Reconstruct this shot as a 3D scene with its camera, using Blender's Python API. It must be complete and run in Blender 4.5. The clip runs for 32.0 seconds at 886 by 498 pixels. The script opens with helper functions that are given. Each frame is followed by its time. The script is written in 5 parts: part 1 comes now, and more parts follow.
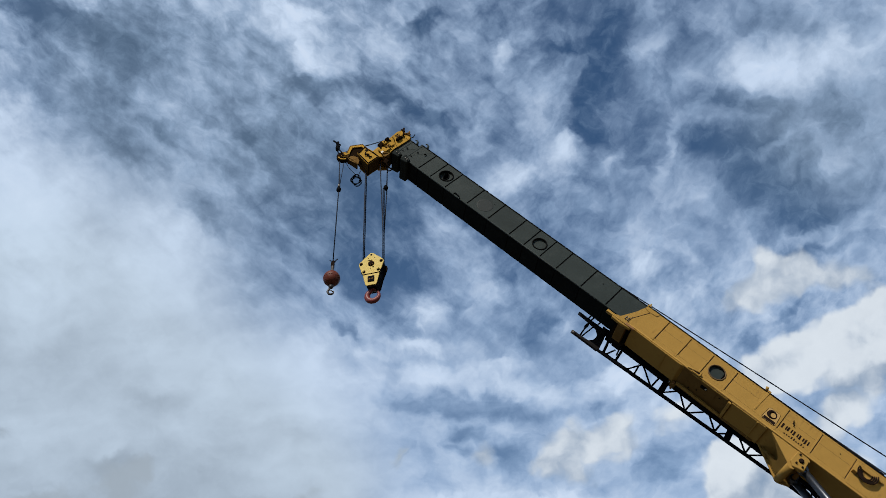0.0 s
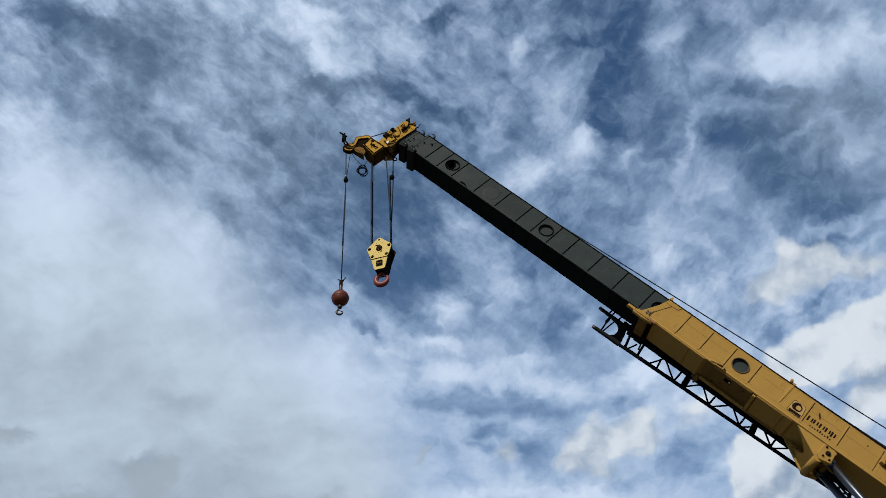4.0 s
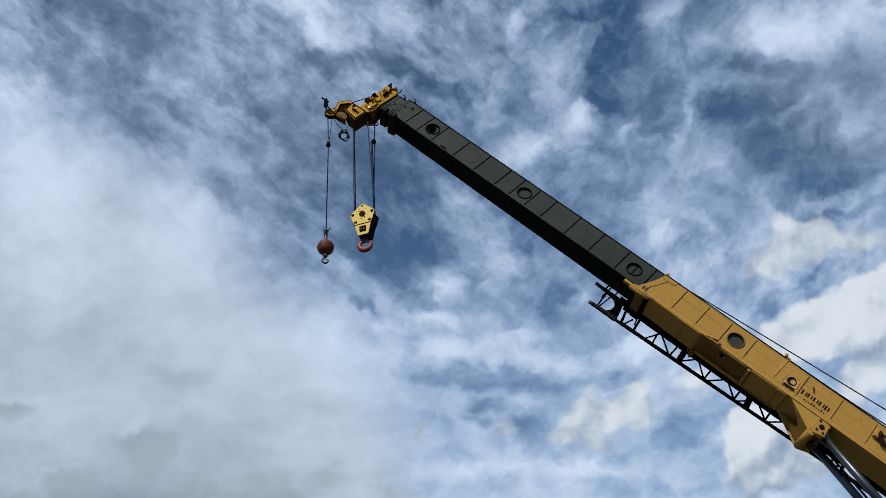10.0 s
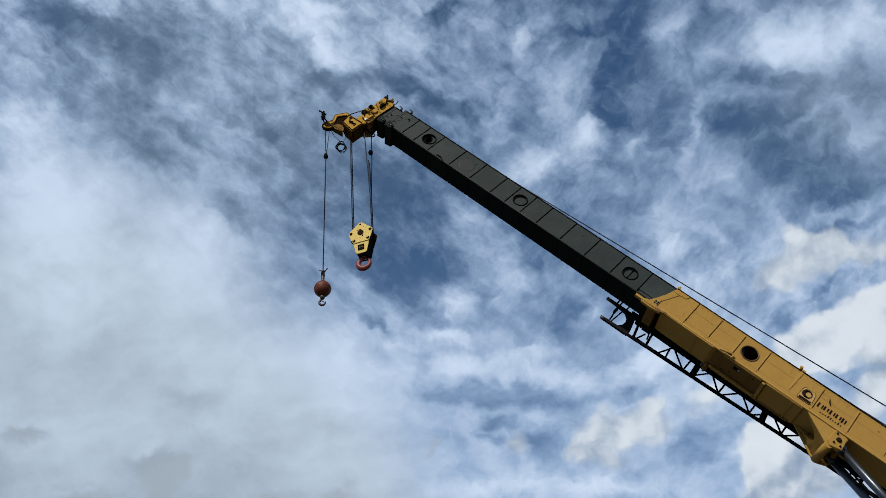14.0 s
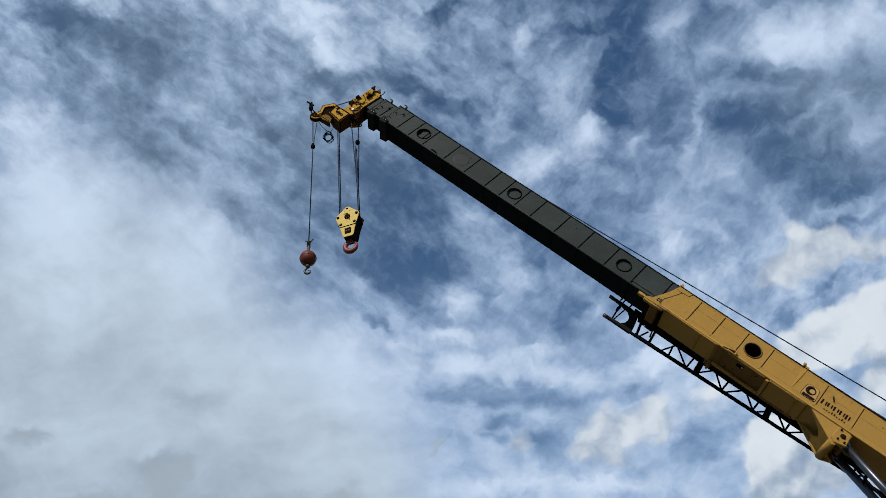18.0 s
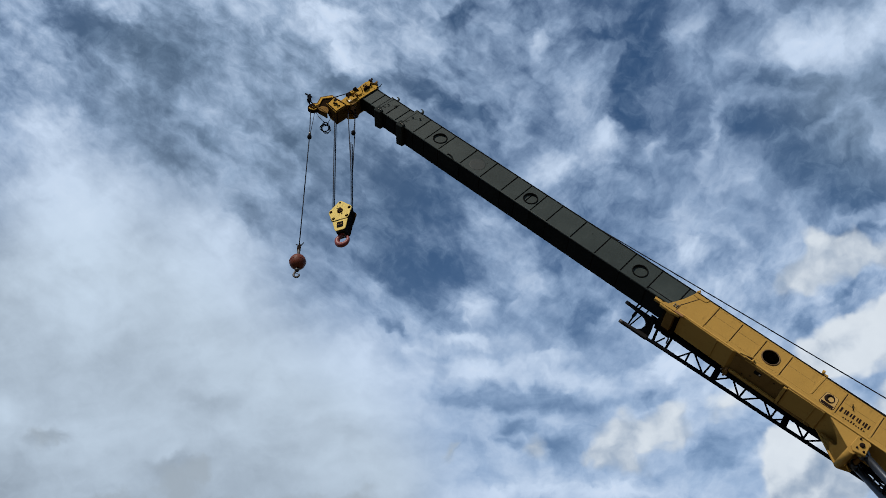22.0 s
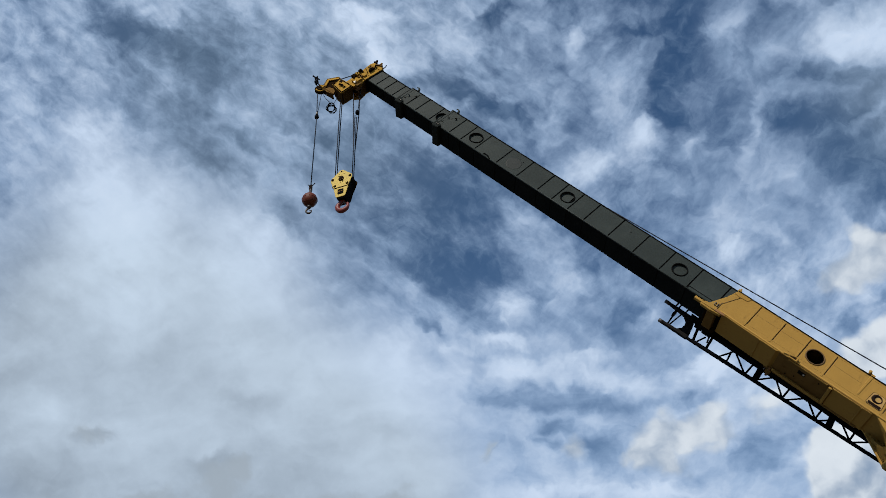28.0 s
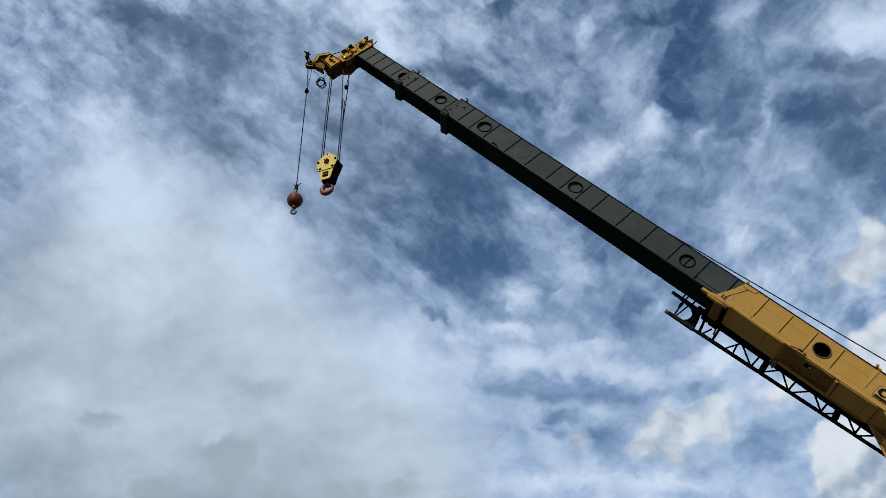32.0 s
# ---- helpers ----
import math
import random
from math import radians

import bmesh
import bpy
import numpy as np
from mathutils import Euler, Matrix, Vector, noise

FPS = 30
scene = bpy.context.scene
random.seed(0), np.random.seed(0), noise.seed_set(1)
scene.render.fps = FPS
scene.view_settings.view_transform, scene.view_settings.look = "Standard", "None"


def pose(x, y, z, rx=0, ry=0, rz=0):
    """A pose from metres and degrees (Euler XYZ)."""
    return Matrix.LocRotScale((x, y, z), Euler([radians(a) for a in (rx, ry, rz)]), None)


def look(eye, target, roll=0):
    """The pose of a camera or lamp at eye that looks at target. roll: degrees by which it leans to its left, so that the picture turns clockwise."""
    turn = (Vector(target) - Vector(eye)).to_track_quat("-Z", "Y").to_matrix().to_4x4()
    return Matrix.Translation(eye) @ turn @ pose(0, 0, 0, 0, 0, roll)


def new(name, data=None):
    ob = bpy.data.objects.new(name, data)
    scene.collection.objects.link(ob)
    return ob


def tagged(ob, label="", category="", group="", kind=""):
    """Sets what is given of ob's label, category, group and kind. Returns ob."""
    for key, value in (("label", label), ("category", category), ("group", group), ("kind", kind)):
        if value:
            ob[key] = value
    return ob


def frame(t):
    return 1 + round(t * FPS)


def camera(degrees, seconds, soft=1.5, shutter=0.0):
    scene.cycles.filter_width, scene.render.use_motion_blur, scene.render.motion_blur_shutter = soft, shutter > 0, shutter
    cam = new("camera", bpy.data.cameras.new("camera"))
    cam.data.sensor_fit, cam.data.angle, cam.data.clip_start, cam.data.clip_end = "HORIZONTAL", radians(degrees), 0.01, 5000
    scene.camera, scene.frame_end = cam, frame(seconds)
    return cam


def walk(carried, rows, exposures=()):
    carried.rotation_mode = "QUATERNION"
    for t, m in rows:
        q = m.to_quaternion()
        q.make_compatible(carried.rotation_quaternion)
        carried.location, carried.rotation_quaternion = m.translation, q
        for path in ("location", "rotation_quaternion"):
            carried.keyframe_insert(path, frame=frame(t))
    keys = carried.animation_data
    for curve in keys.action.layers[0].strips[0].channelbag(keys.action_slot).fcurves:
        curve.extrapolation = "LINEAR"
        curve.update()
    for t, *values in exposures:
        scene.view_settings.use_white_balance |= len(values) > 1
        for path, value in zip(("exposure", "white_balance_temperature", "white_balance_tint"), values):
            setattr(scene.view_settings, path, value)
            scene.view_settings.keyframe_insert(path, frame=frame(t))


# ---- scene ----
cam = camera(58.0, 32.0, soft=0.8)

# where the operator looks: seconds, yaw, pitch, roll (standing still, phone in hand)
VIEW = [
    (0, 0.5, 39.93, 4.63), (0.5, 0.9, 40.21, 4.68), (1, 1.32, 40.41, 4.62), (1.5, 1.58, 40.34, 4.44), (2, 1.87, 40.38, 4.59),
    (2.5, 1.81, 40.39, 4.47), (4.5, 2.76, 39.16, 4.75), (5, 3.38, 37.28, 5.03), (5.5, 3.17, 36.52, 5.61), (6, 2.06, 35.71, 5.6),
    (6.5, 1.5, 35.96, 5.74), (7, 1.07, 36.77, 5.59), (7.5, 0.94, 37.33, 5.34), (8, 1.23, 37.64, 5.31), (8.5, 1.48, 37.68, 5.36),
    (9, 1.51, 37.6, 5.12), (9.5, 1.6, 37.67, 4.87), (10, 2.1, 38.12, 4.77), (10.5, 2.74, 38.61, 4.91), (11, 3.22, 38.96, 4.99),
    (11.5, 3.61, 39.57, 4.71), (12, 3.47, 39.76, 4.42), (12.5, 3.34, 39.53, 4.54), (13, 3.35, 39.38, 4.74), (13.5, 3.27, 39.38, 5.01),
    (14, 3.26, 39.47, 5.07), (14.5, 3.33, 39.56, 5.09), (16.5, 3.1, 39.15, 5.26), (17, 3.19, 39.08, 5.25), (17.5, 3.45, 39.34, 5.3),
    (18, 3.64, 39.44, 5.28), (18.5, 3.73, 39.44, 5.12), (19, 3.93, 39.53, 5.12), (19.5, 3.99, 39.53, 4.89), (20, 4.11, 39.59, 4.85),
    (20.5, 4.15, 39.7, 4.76), (21, 4.07, 39.68, 4.69), (21.5, 4.1, 39.6, 4.53), (22, 4.31, 39.82, 4.32), (22.5, 4.5, 40.06, 4.14),
    (23, 4.65, 39.99, 4.02), (23.5, 4.75, 39.7, 3.99), (24, 5.09, 39.49, 4.14), (24.5, 5.27, 39.38, 3.8), (26.5, 5.83, 39.44, 3.23),
    (27, 6.15, 39.65, 3.08), (27.5, 6.31, 39.86, 2.93), (28, 6.56, 39.94, 2.91), (28.5, 6.6, 39.97, 2.77), (29, 6.51, 39.89, 2.46),
    (29.5, 6.54, 39.82, 2.39), (30, 6.6, 39.81, 2.51), (30.5, 6.53, 39.75, 2.59), (31, 6.34, 39.44, 2.3), (31.5, 6.41, 39.13, 2.23),
    (32, 6.57, 39.14, 2.13),
]

EYE = (0.0, 0.0, 1.6)
walk(cam, [(t, pose(*EYE, 90 + pitch, roll, yaw)) for t, yaw, pitch, roll in VIEW])

# ---- sky, sun ----
SUN_AZ, SUN_EL = 163.0, 43.0        # degrees: anticlockwise from north (+y), above the horizon
sun = new("sun", bpy.data.lights.new("sun", "SUN"))
sun.data.energy, sun.data.angle, sun.data.color = 4.8, radians(0.6), (1.0, 0.93, 0.82)
sun_way = Vector((-math.sin(radians(SUN_AZ)) * math.cos(radians(SUN_EL)), math.cos(radians(SUN_AZ)) * math.cos(radians(SUN_EL)), math.sin(radians(SUN_EL))))
sun.matrix_world = look(sun_way * 200, (0, 0, 0))


class Nodes:
    """Short hand for building a node tree."""

    def __init__(self, tree):
        self.tree = tree
        tree.nodes.clear()

    def add(self, kind, inputs=(), **settings):
        node = self.tree.nodes.new(kind)
        for key, value in settings.items():
            setattr(node, key, value)
        for key, value in dict(inputs).items():
            if isinstance(value, bpy.types.NodeSocket):
                self.tree.links.new(value, node.inputs[key])
            else:
                node.inputs[key].default_value = value
        return node

    def math(self, op, a, b=0.0, c=0.0, clamp=False):
        return self.add("ShaderNodeMath", {0: a, 1: b, 2: c}, operation=op, use_clamp=clamp).outputs[0]

    def noise(self, vector, scale, detail=6.0, rough=0.55, distort=0.0, lac=2.0):
        return self.add("ShaderNodeTexNoise", {"Vector": vector, "Scale": scale, "Detail": detail, "Roughness": rough, "Distortion": distort, "Lacunarity": lac}).outputs["Fac"]

    def ramp(self, value, a, b, c=0.0, d=1.0, smooth=True):
        return self.add("ShaderNodeMapRange", {"Value": value, "From Min": a, "From Max": b, "To Min": c, "To Max": d},
                        interpolation_type="SMOOTHSTEP" if smooth else "LINEAR").outputs["Result"]

    def mix(self, fac, a, b):
        return self.add("ShaderNodeMix", {0: fac, 6: a, 7: b}, data_type="RGBA").outputs[2]


# high cloud charted round the direction of view, in hundredths of the chart's unit
# banks: x, y, radius, amount; wisps: x, y, half length, half width, turn, amount
BASE_COVER = 0.435
BROAD_BANKS = [
    (-46.9, -4.2, 31.8, 0.49), (-1.7, 10.7, 15.6, -0.66), (-24.3, -14.1, 22.6, 0.42), (37.9, -38.8, 31.8, 0.42), (-7.4, -28.9, 31.8, 0.35), (-52.6, 10.7, 15.6, 0.42),
    (-46.9, -24.0, 15.6, 0.28), (37.9, -9.1, 22.6, 0.27), (15.3, -38.8, 22.6, 0.51), (15.3, 0.8, 15.6, -0.56), (-18.7, 15.6, 15.6, -0.41), (20.9, 30.5, 31.8, -0.43),
    (54.9, 20.6, 15.6, -0.31), (-18.7, 0.8, 15.6, -0.25), (-35.6, -38.8, 15.6, -0.35),
]
FURTHER_BANKS = [
    (-30.0, 0.8, 15.6, 0.31), (-13.0, -14.1, 15.6, 0.27), (43.6, -24.0, 15.6, 0.28), (26.6, -19.0, 15.6, 0.26), (-35.6, -24.0, 15.6, 0.28), (54.9, 0.8, 15.6, 0.18),
    (-58.3, -19.0, 15.6, 0.39), (54.9, -19.0, 15.6, 0.22), (-1.7, -38.8, 15.6, -0.24), (-46.9, 5.7, 15.6, 0.29), (-41.3, 20.6, 15.6, -0.39), (26.6, 15.6, 15.6, -0.20),
    (-7.4, 5.7, 15.6, -0.55), (-35.6, -9.1, 15.6, 0.13),
]
NORTH_WEST_WISPS = [
    (-50.5, 26.9, 11.1, 6.2, -25.0, -0.05), (-46.9, 28.7, 11.1, 3.7, -20.0, -0.51), (-41.3, 26.6, 7.4, 4.3, -50.0, -0.44), (-36.7, 22.0, 7.4, 2.7, -65.0, -0.15), (-32.5, 28.0, 5.6, 2.2, -15.0, 0.02),
    (-31.7, 20.6, 8.7, 1.7, -62.0, 0.02), (-42.7, 21.3, 3.7, 1.7, -25.0, 0.10), (-36.7, 18.2, 3.7, 1.7, 15.0, 0.21), (-44.1, 18.1, 11.1, 1.5, -28.0, -0.05), (-52.2, 23.8, 7.4, 3.1, -35.0, 0.27),
    (-31.7, 15.3, 5.6, 2.0, -35.0, -0.50), (-22.2, 14.6, 4.9, 2.0, -45.0, -0.43), (-23.8, 20.6, 4.9, 2.2, 10.0, 0.03), (-26.8, 15.6, 3.7, 1.5, -20.0, 0.17), (-36.7, 13.2, 8.7, 2.7, -25.0, -0.39),
    (-46.6, 16.3, 4.9, 2.2, 0.0, -0.01),
]
WEST_WISPS = [
    (-34.2, 4.7, 5.6, 3.7, 0.0, 0.21), (-39.5, 6.8, 4.9, 2.5, -30.0, -0.00), (-27.1, 5.4, 6.2, 2.5, -40.0, -0.33), (-24.3, 3.3, 3.1, 3.1, 0.0, -0.06), (-22.2, 1.5, 2.7, 2.5, 0.0, -0.02),
    (-17.3, 29.8, 6.8, 3.7, 0.0, 0.70), (-15.8, 25.5, 6.2, 2.7, -45.0, 0.47), (-9.5, 26.2, 8.7, 4.3, 20.0, 0.28), (-13.0, 22.0, 7.4, 2.5, 5.0, -0.55), (-0.6, 30.1, 4.9, 2.2, 20.0, -0.68),
    (-4.7, 25.4, 4.0, 2.7, 20.0, 0.01), (0.1, 23.4, 3.1, 2.7, 0.0, -0.38), (4.0, 22.7, 3.0, 3.5, 70.0, 0.03), (-3.8, 20.0, 6.8, 2.2, -30.0, -0.70), (0.4, 18.1, 6.2, 2.0, -25.0, -0.61),
    (9.8, 27.6, 4.9, 2.0, 55.0, 0.44),
]
HIGH_WISPS = [
    (13.5, 19.2, 5.6, 4.0, 45.0, 0.57), (22.7, 27.3, 8.7, 3.7, 80.0, -0.70), (18.1, 28.0, 4.3, 1.7, 0.0, -0.47), (20.6, 20.6, 7.4, 2.7, 80.0, -0.65), (17.5, 14.8, 4.2, 4.0, 0.0, 0.67),
    (19.7, 15.3, 2.2, 3.0, 0.0, 0.25), (11.0, 11.4, 5.6, 3.2, 20.0, 0.70), (8.6, 15.8, 2.7, 1.9, 0.0, -0.27), (21.8, 16.7, 3.0, 3.2, 60.0, -0.41), (23.8, 14.2, 4.9, 1.4, 40.0, 0.29),
    (30.7, 15.3, 8.0, 1.1, 78.0, 0.27), (32.1, 19.7, 4.7, 1.0, 35.0, 0.15), (29.4, 28.7, 4.9, 3.0, 40.0, 0.38), (43.2, 26.5, 12.4, 5.2, 8.0, 0.59), (53.5, 28.7, 7.4, 5.6, 0.0, 0.50),
    (29.4, 25.2, 3.0, 3.5, 60.0, -0.11),
]
HIGH_EAST_WISPS = [
    (37.5, 28.0, 3.7, 0.9, 50.0, -0.07), (39.0, 22.3, 10.5, 2.7, 0.0, -0.53), (42.1, 17.4, 9.3, 4.5, 10.0, -0.53), (34.4, 16.7, 4.3, 3.5, 0.0, -0.54), (43.6, 12.1, 11.1, 7.4, -20.0, -0.70),
    (47.8, 10.0, 11.1, 4.3, -15.0, -0.26), (44.6, 16.7, 4.9, 1.1, 40.0, 0.29), (53.1, 14.6, 4.3, 1.5, 35.0, 0.19), (46.9, 13.4, 1.5, 1.7, 60.0, 0.33), (33.8, 9.4, 6.8, 3.2, 10.0, 0.26),
    (26.2, 5.7, 4.0, 2.2, 10.0, 0.24), (28.1, 1.5, 3.5, 4.7, 0.0, 0.37), (32.6, 6.6, 3.1, 2.0, 0.0, -0.01), (5.7, -5.6, 2.7, 1.2, 20.0, -0.24), (8.2, -8.1, 2.0, 2.7, 70.0, -0.11),
    (10.3, -12.7, 6.2, 1.1, 5.0, 0.29),
]
EAST_WISPS = [
    (16.0, -11.9, 4.9, 1.5, 10.0, 0.09), (-5.9, -11.2, 6.2, 1.1, -10.0, 0.10), (-8.8, -8.4, 4.9, 1.1, -35.0, -0.36), (-3.1, -14.1, 4.9, 1.0, -5.0, -0.05), (38.6, 6.8, 4.9, 2.7, 20.0, 0.02),
    (36.5, 2.5, 4.9, 1.5, -40.0, -0.22), (51.0, 6.4, 9.3, 1.0, 22.0, 0.21), (2.2, 4.9, 3.5, 4.2, 60.0, 0.34), (4.3, 1.1, 6.8, 3.2, 0.0, 0.27), (49.2, 7.5, 11.1, 3.2, 10.0, -0.70),
    (50.6, 4.0, 8.7, 1.5, 15.0, -0.43), (-34.9, 25.9, 8.7, 5.6, -50.0, -0.48), (-52.6, 17.4, 7.4, 4.5, -40.0, 0.21), (9.2, -3.0, 3.2, 2.7, 0.0, 0.38), (1.0, -6.3, 3.0, 4.9, 80.0, 0.45),
    (0.6, -7.8, 2.0, 0.5, -45.0, 0.18),
]
MIDDLE_WISPS = [
    (0.3, -10.4, 8.5, 1.6, 4.0, 0.46), (-2.4, -1.0, 7.4, 4.0, -10.0, -0.70), (14.4, -7.7, 5.2, 6.2, 80.0, -0.36), (18.9, -6.3, 1.7, 2.5, 0.0, 0.40), (-11.9, 7.8, 8.7, 4.3, -30.0, -0.13),
    (-10.2, 0.8, 6.2, 4.9, 0.0, -0.44), (-5.6, -4.5, 9.3, 3.0, -42.0, -0.44), (2.6, -14.2, 9.0, 2.3, -4.0, 0.52), (12.8, -14.8, 9.9, 1.9, -3.0, 0.41), (5.4, -11.9, 4.9, 0.6, 0.0, -0.02),
    (11.0, -17.6, 8.7, 2.2, -6.0, -0.47), (0.4, -17.6, 9.3, 1.6, -10.0, -0.34), (21.6, -17.6, 8.7, 1.4, -2.0, -0.35), (12.4, -20.6, 7.4, 0.9, 10.0, 0.07), (7.5, -20.8, 4.3, 1.4, 0.0, -0.47),
    (6.1, -22.9, 3.5, 1.5, -20.0, -0.38),
]
LOW_WISPS = [
    (12.6, -23.8, 4.2, 3.7, 0.0, -0.53), (31.5, -24.3, 7.4, 3.7, 20.0, -0.53), (25.0, -14.1, 5.2, 3.2, 0.0, 0.60), (6.8, -28.9, 11.1, 1.7, 5.0, 0.35), (21.6, -26.8, 8.7, 1.2, -3.0, -0.01),
    (19.5, -28.9, 9.9, 1.7, 0.0, 0.48), (-52.6, -22.7, 4.7, 1.5, 5.0, -0.39), (-36.3, -26.2, 6.2, 2.0, 15.0, -0.23), (-44.8, -29.1, 6.2, 1.7, 5.0, -0.05), (-34.2, -30.0, 4.9, 2.2, 0.0, -0.02),
    (-14.1, -29.8, 4.9, 1.7, 10.0, -0.04), (-1.3, -24.0, 3.0, 0.5, 45.0, -0.12), (-13.0, -21.5, 7.4, 2.5, 0.0, -0.10), (-32.1, -18.3, 7.4, 2.2, -15.0, -0.13), (47.1, -4.2, 7.4, 1.0, 28.0, -0.32),
    (42.1, -8.4, 3.7, 1.7, 50.0, -0.39),
]
LOWEST_WISPS = [
    (28.0, -25.4, 4.9, 3.7, 0.0, -0.07), (33.3, -28.2, 3.1, 3.1, 0.0, -0.07),
]


def build_sky():
    world = bpy.data.worlds.new("sky")
    scene.world = world
    world.use_nodes = True
    n = Nodes(world.node_tree)
    way = n.add("ShaderNodeTexCoord").outputs["Generated"]
    clear = n.add("ShaderNodeTexSky", sky_type="NISHITA", sun_disc=False, sun_elevation=radians(SUN_EL), sun_rotation=radians(-SUN_AZ),
                  altitude=300.0, air_density=1.0, dust_density=0.2, ozone_density=3.0)
    clear = n.add("ShaderNodeVectorMath", {0: clear.outputs[0], 1: CLEAR_SKY}, operation="MULTIPLY").outputs[0]
    m = pose(0, 0, 0, 90 + 39.08, 5.25, 3.19)
    axis = [m.col[0].to_3d(), m.col[1].to_3d(), -m.col[2].to_3d()]
    dots = [n.add("ShaderNodeVectorMath", {0: way, 1: v}, operation="DOT_PRODUCT").outputs["Value"] for v in axis]
    deep = n.math("MULTIPLY", n.math("MAXIMUM", dots[2], 0.08), 0.01)
    x, y = (n.math("DIVIDE", v, deep) for v in dots[:2])
    chart = n.add("ShaderNodeCombineXYZ", {0: x, 1: y, 2: n.math("MULTIPLY", n.math("SUBTRACT", n.math("MINIMUM", dots[2], 0.08), 0.08), 100.0)}).outputs[0]

    def shifted(scale, by, seed):
        """The chart pushed about by soft noise."""
        push = n.add("ShaderNodeTexNoise", {"Vector": n.add("ShaderNodeVectorMath", {0: chart, 1: (seed, seed * 2, 0)}, operation="ADD").outputs[0], "Scale": scale, "Detail": 4.0, "Roughness": 0.5}).outputs["Color"]
        push = n.add("ShaderNodeVectorMath", {0: push, 1: (0.5, 0.5, 0.5)}, operation="SUBTRACT").outputs[0]
        return n.add("ShaderNodeVectorMath", {0: push, 1: (by, by, 0), 2: chart}, operation="MULTIPLY_ADD").outputs[0]

    edges = shifted(0.16, 4.5, 3.0)
    ripple = n.add("ShaderNodeTexNoise", {"Vector": edges, "Scale": 0.55, "Detail": 3.0, "Roughness": 0.5}).outputs["Color"]
    ripple = n.add("ShaderNodeVectorMath", {0: ripple, 1: (0.5, 0.5, 0.5)}, operation="SUBTRACT").outputs[0]
    edges = n.add("ShaderNodeVectorMath", {0: ripple, 1: (2.4, 2.4, 0), 2: edges}, operation="MULTIPLY_ADD").outputs[0]

    def blob(at, bx, by, r):
        near = n.add("ShaderNodeMapping", {"Vector": at, "Location": (bx, by, 0), "Scale": (r, r, r)}, vector_type="TEXTURE").outputs[0]
        return n.add("ShaderNodeTexGradient", {"Vector": near}, gradient_type="QUADRATIC_SPHERE").outputs["Fac"]

    cover = BASE_COVER
    for bx, by, r, amount in BROAD_BANKS + FURTHER_BANKS:
        cover = n.math("MULTIPLY_ADD", blob(edges, bx, by, r), amount, cover)

    def streaks(turn, stretch, scale, seed, rough=0.55, warp=0.5, push=4.0):
        at = n.add("ShaderNodeMapping", {"Vector": shifted(0.11, push, seed), "Location": (seed * 7, 0, 0), "Rotation": (0, 0, radians(turn)), "Scale": (stretch, 1, 1)}, vector_type="TEXTURE").outputs[0]
        return n.noise(at, scale, 8.0, rough, warp)

    def halves(a, b):
        return n.math("SUBTRACT", n.math("MULTIPLY_ADD", side, n.math("SUBTRACT", b, a), a), 0.5)

    # wisps run down to the right in one half of the sky and up to the right in the other; billows and fleece lie over both
    side = n.ramp(x, -8.0, 22.0)
    low = n.ramp(y, -6.0, -16.0)
    wisps = halves(streaks(-38, 3.2, 0.24, 1.0, 0.55, 0.2), streaks(56, 2.2, 0.19, 5.0, 0.57, 0.25))
    wisps = n.math("MULTIPLY_ADD", low, n.math("SUBTRACT", n.math("SUBTRACT", streaks(4, 2.6, 0.22, 15.0, 0.54, 0.3), 0.5), wisps), wisps)
    fleece = halves(streaks(-34, 1.5, 0.62, 9.0, 0.61, 0.4, 2.5), streaks(40, 1.4, 0.60, 12.0, 0.60, 0.3, 2.5))
    billow = n.math("SUBTRACT", n.noise(edges, 0.20, 8.0, 0.50, 0.4), 0.5)
    detail = n.math("MULTIPLY_ADD", n.math("MULTIPLY", fleece, n.ramp(y, -18.0, 4.0, 0.45, 1.0)), FLEECE, n.math("MULTIPLY", wisps, WISPS))
    for bx, by, rx, ry, turn, amount in NORTH_WEST_WISPS + WEST_WISPS + HIGH_WISPS + HIGH_EAST_WISPS + EAST_WISPS + MIDDLE_WISPS + LOW_WISPS + LOWEST_WISPS:
        at = n.add("ShaderNodeMapping", {"Vector": edges, "Location": (bx, by, 0), "Rotation": (0, 0, radians(turn)), "Scale": (rx, ry, rx)}, vector_type="TEXTURE").outputs[0]
        cover = n.math("MULTIPLY_ADD", n.ramp(n.add("ShaderNodeTexGradient", {"Vector": at}, gradient_type="SPHERICAL").outputs["Fac"], 0.0, 1.0), amount, cover)
    veil = n.math("ADD", blob(chart, -48, -18, 62), n.math("MULTIPLY", blob(chart, -18, -34, 34), 0.8))
    ragged = n.ramp(veil, 0.02, 0.42, 1.0, 0.16)
    # smoother high cloud in the north-east
    ragged = n.math("MULTIPLY", ragged, n.math("SUBTRACT", 1.0, n.math("MULTIPLY", n.ramp(x, 8.0, 26.0, 0.0, 0.55), n.ramp(y, -4.0, 6.0))))
    full = n.math("MULTIPLY_ADD", detail, ragged, cover)
    full = n.math("MULTIPLY_ADD", n.math("MULTIPLY", billow, BILLOWS), n.ramp(veil, 0.02, 0.42, 1.0, 0.22), full)
    mottle = n.math("SUBTRACT", streaks(14, 2.0, 0.11, 31.0, 0.5, 0.3, 6.0), 0.5)
    full = n.math("MULTIPLY_ADD", n.math("MULTIPLY", mottle, n.ramp(veil, 0.02, 0.30)), 0.75, full)
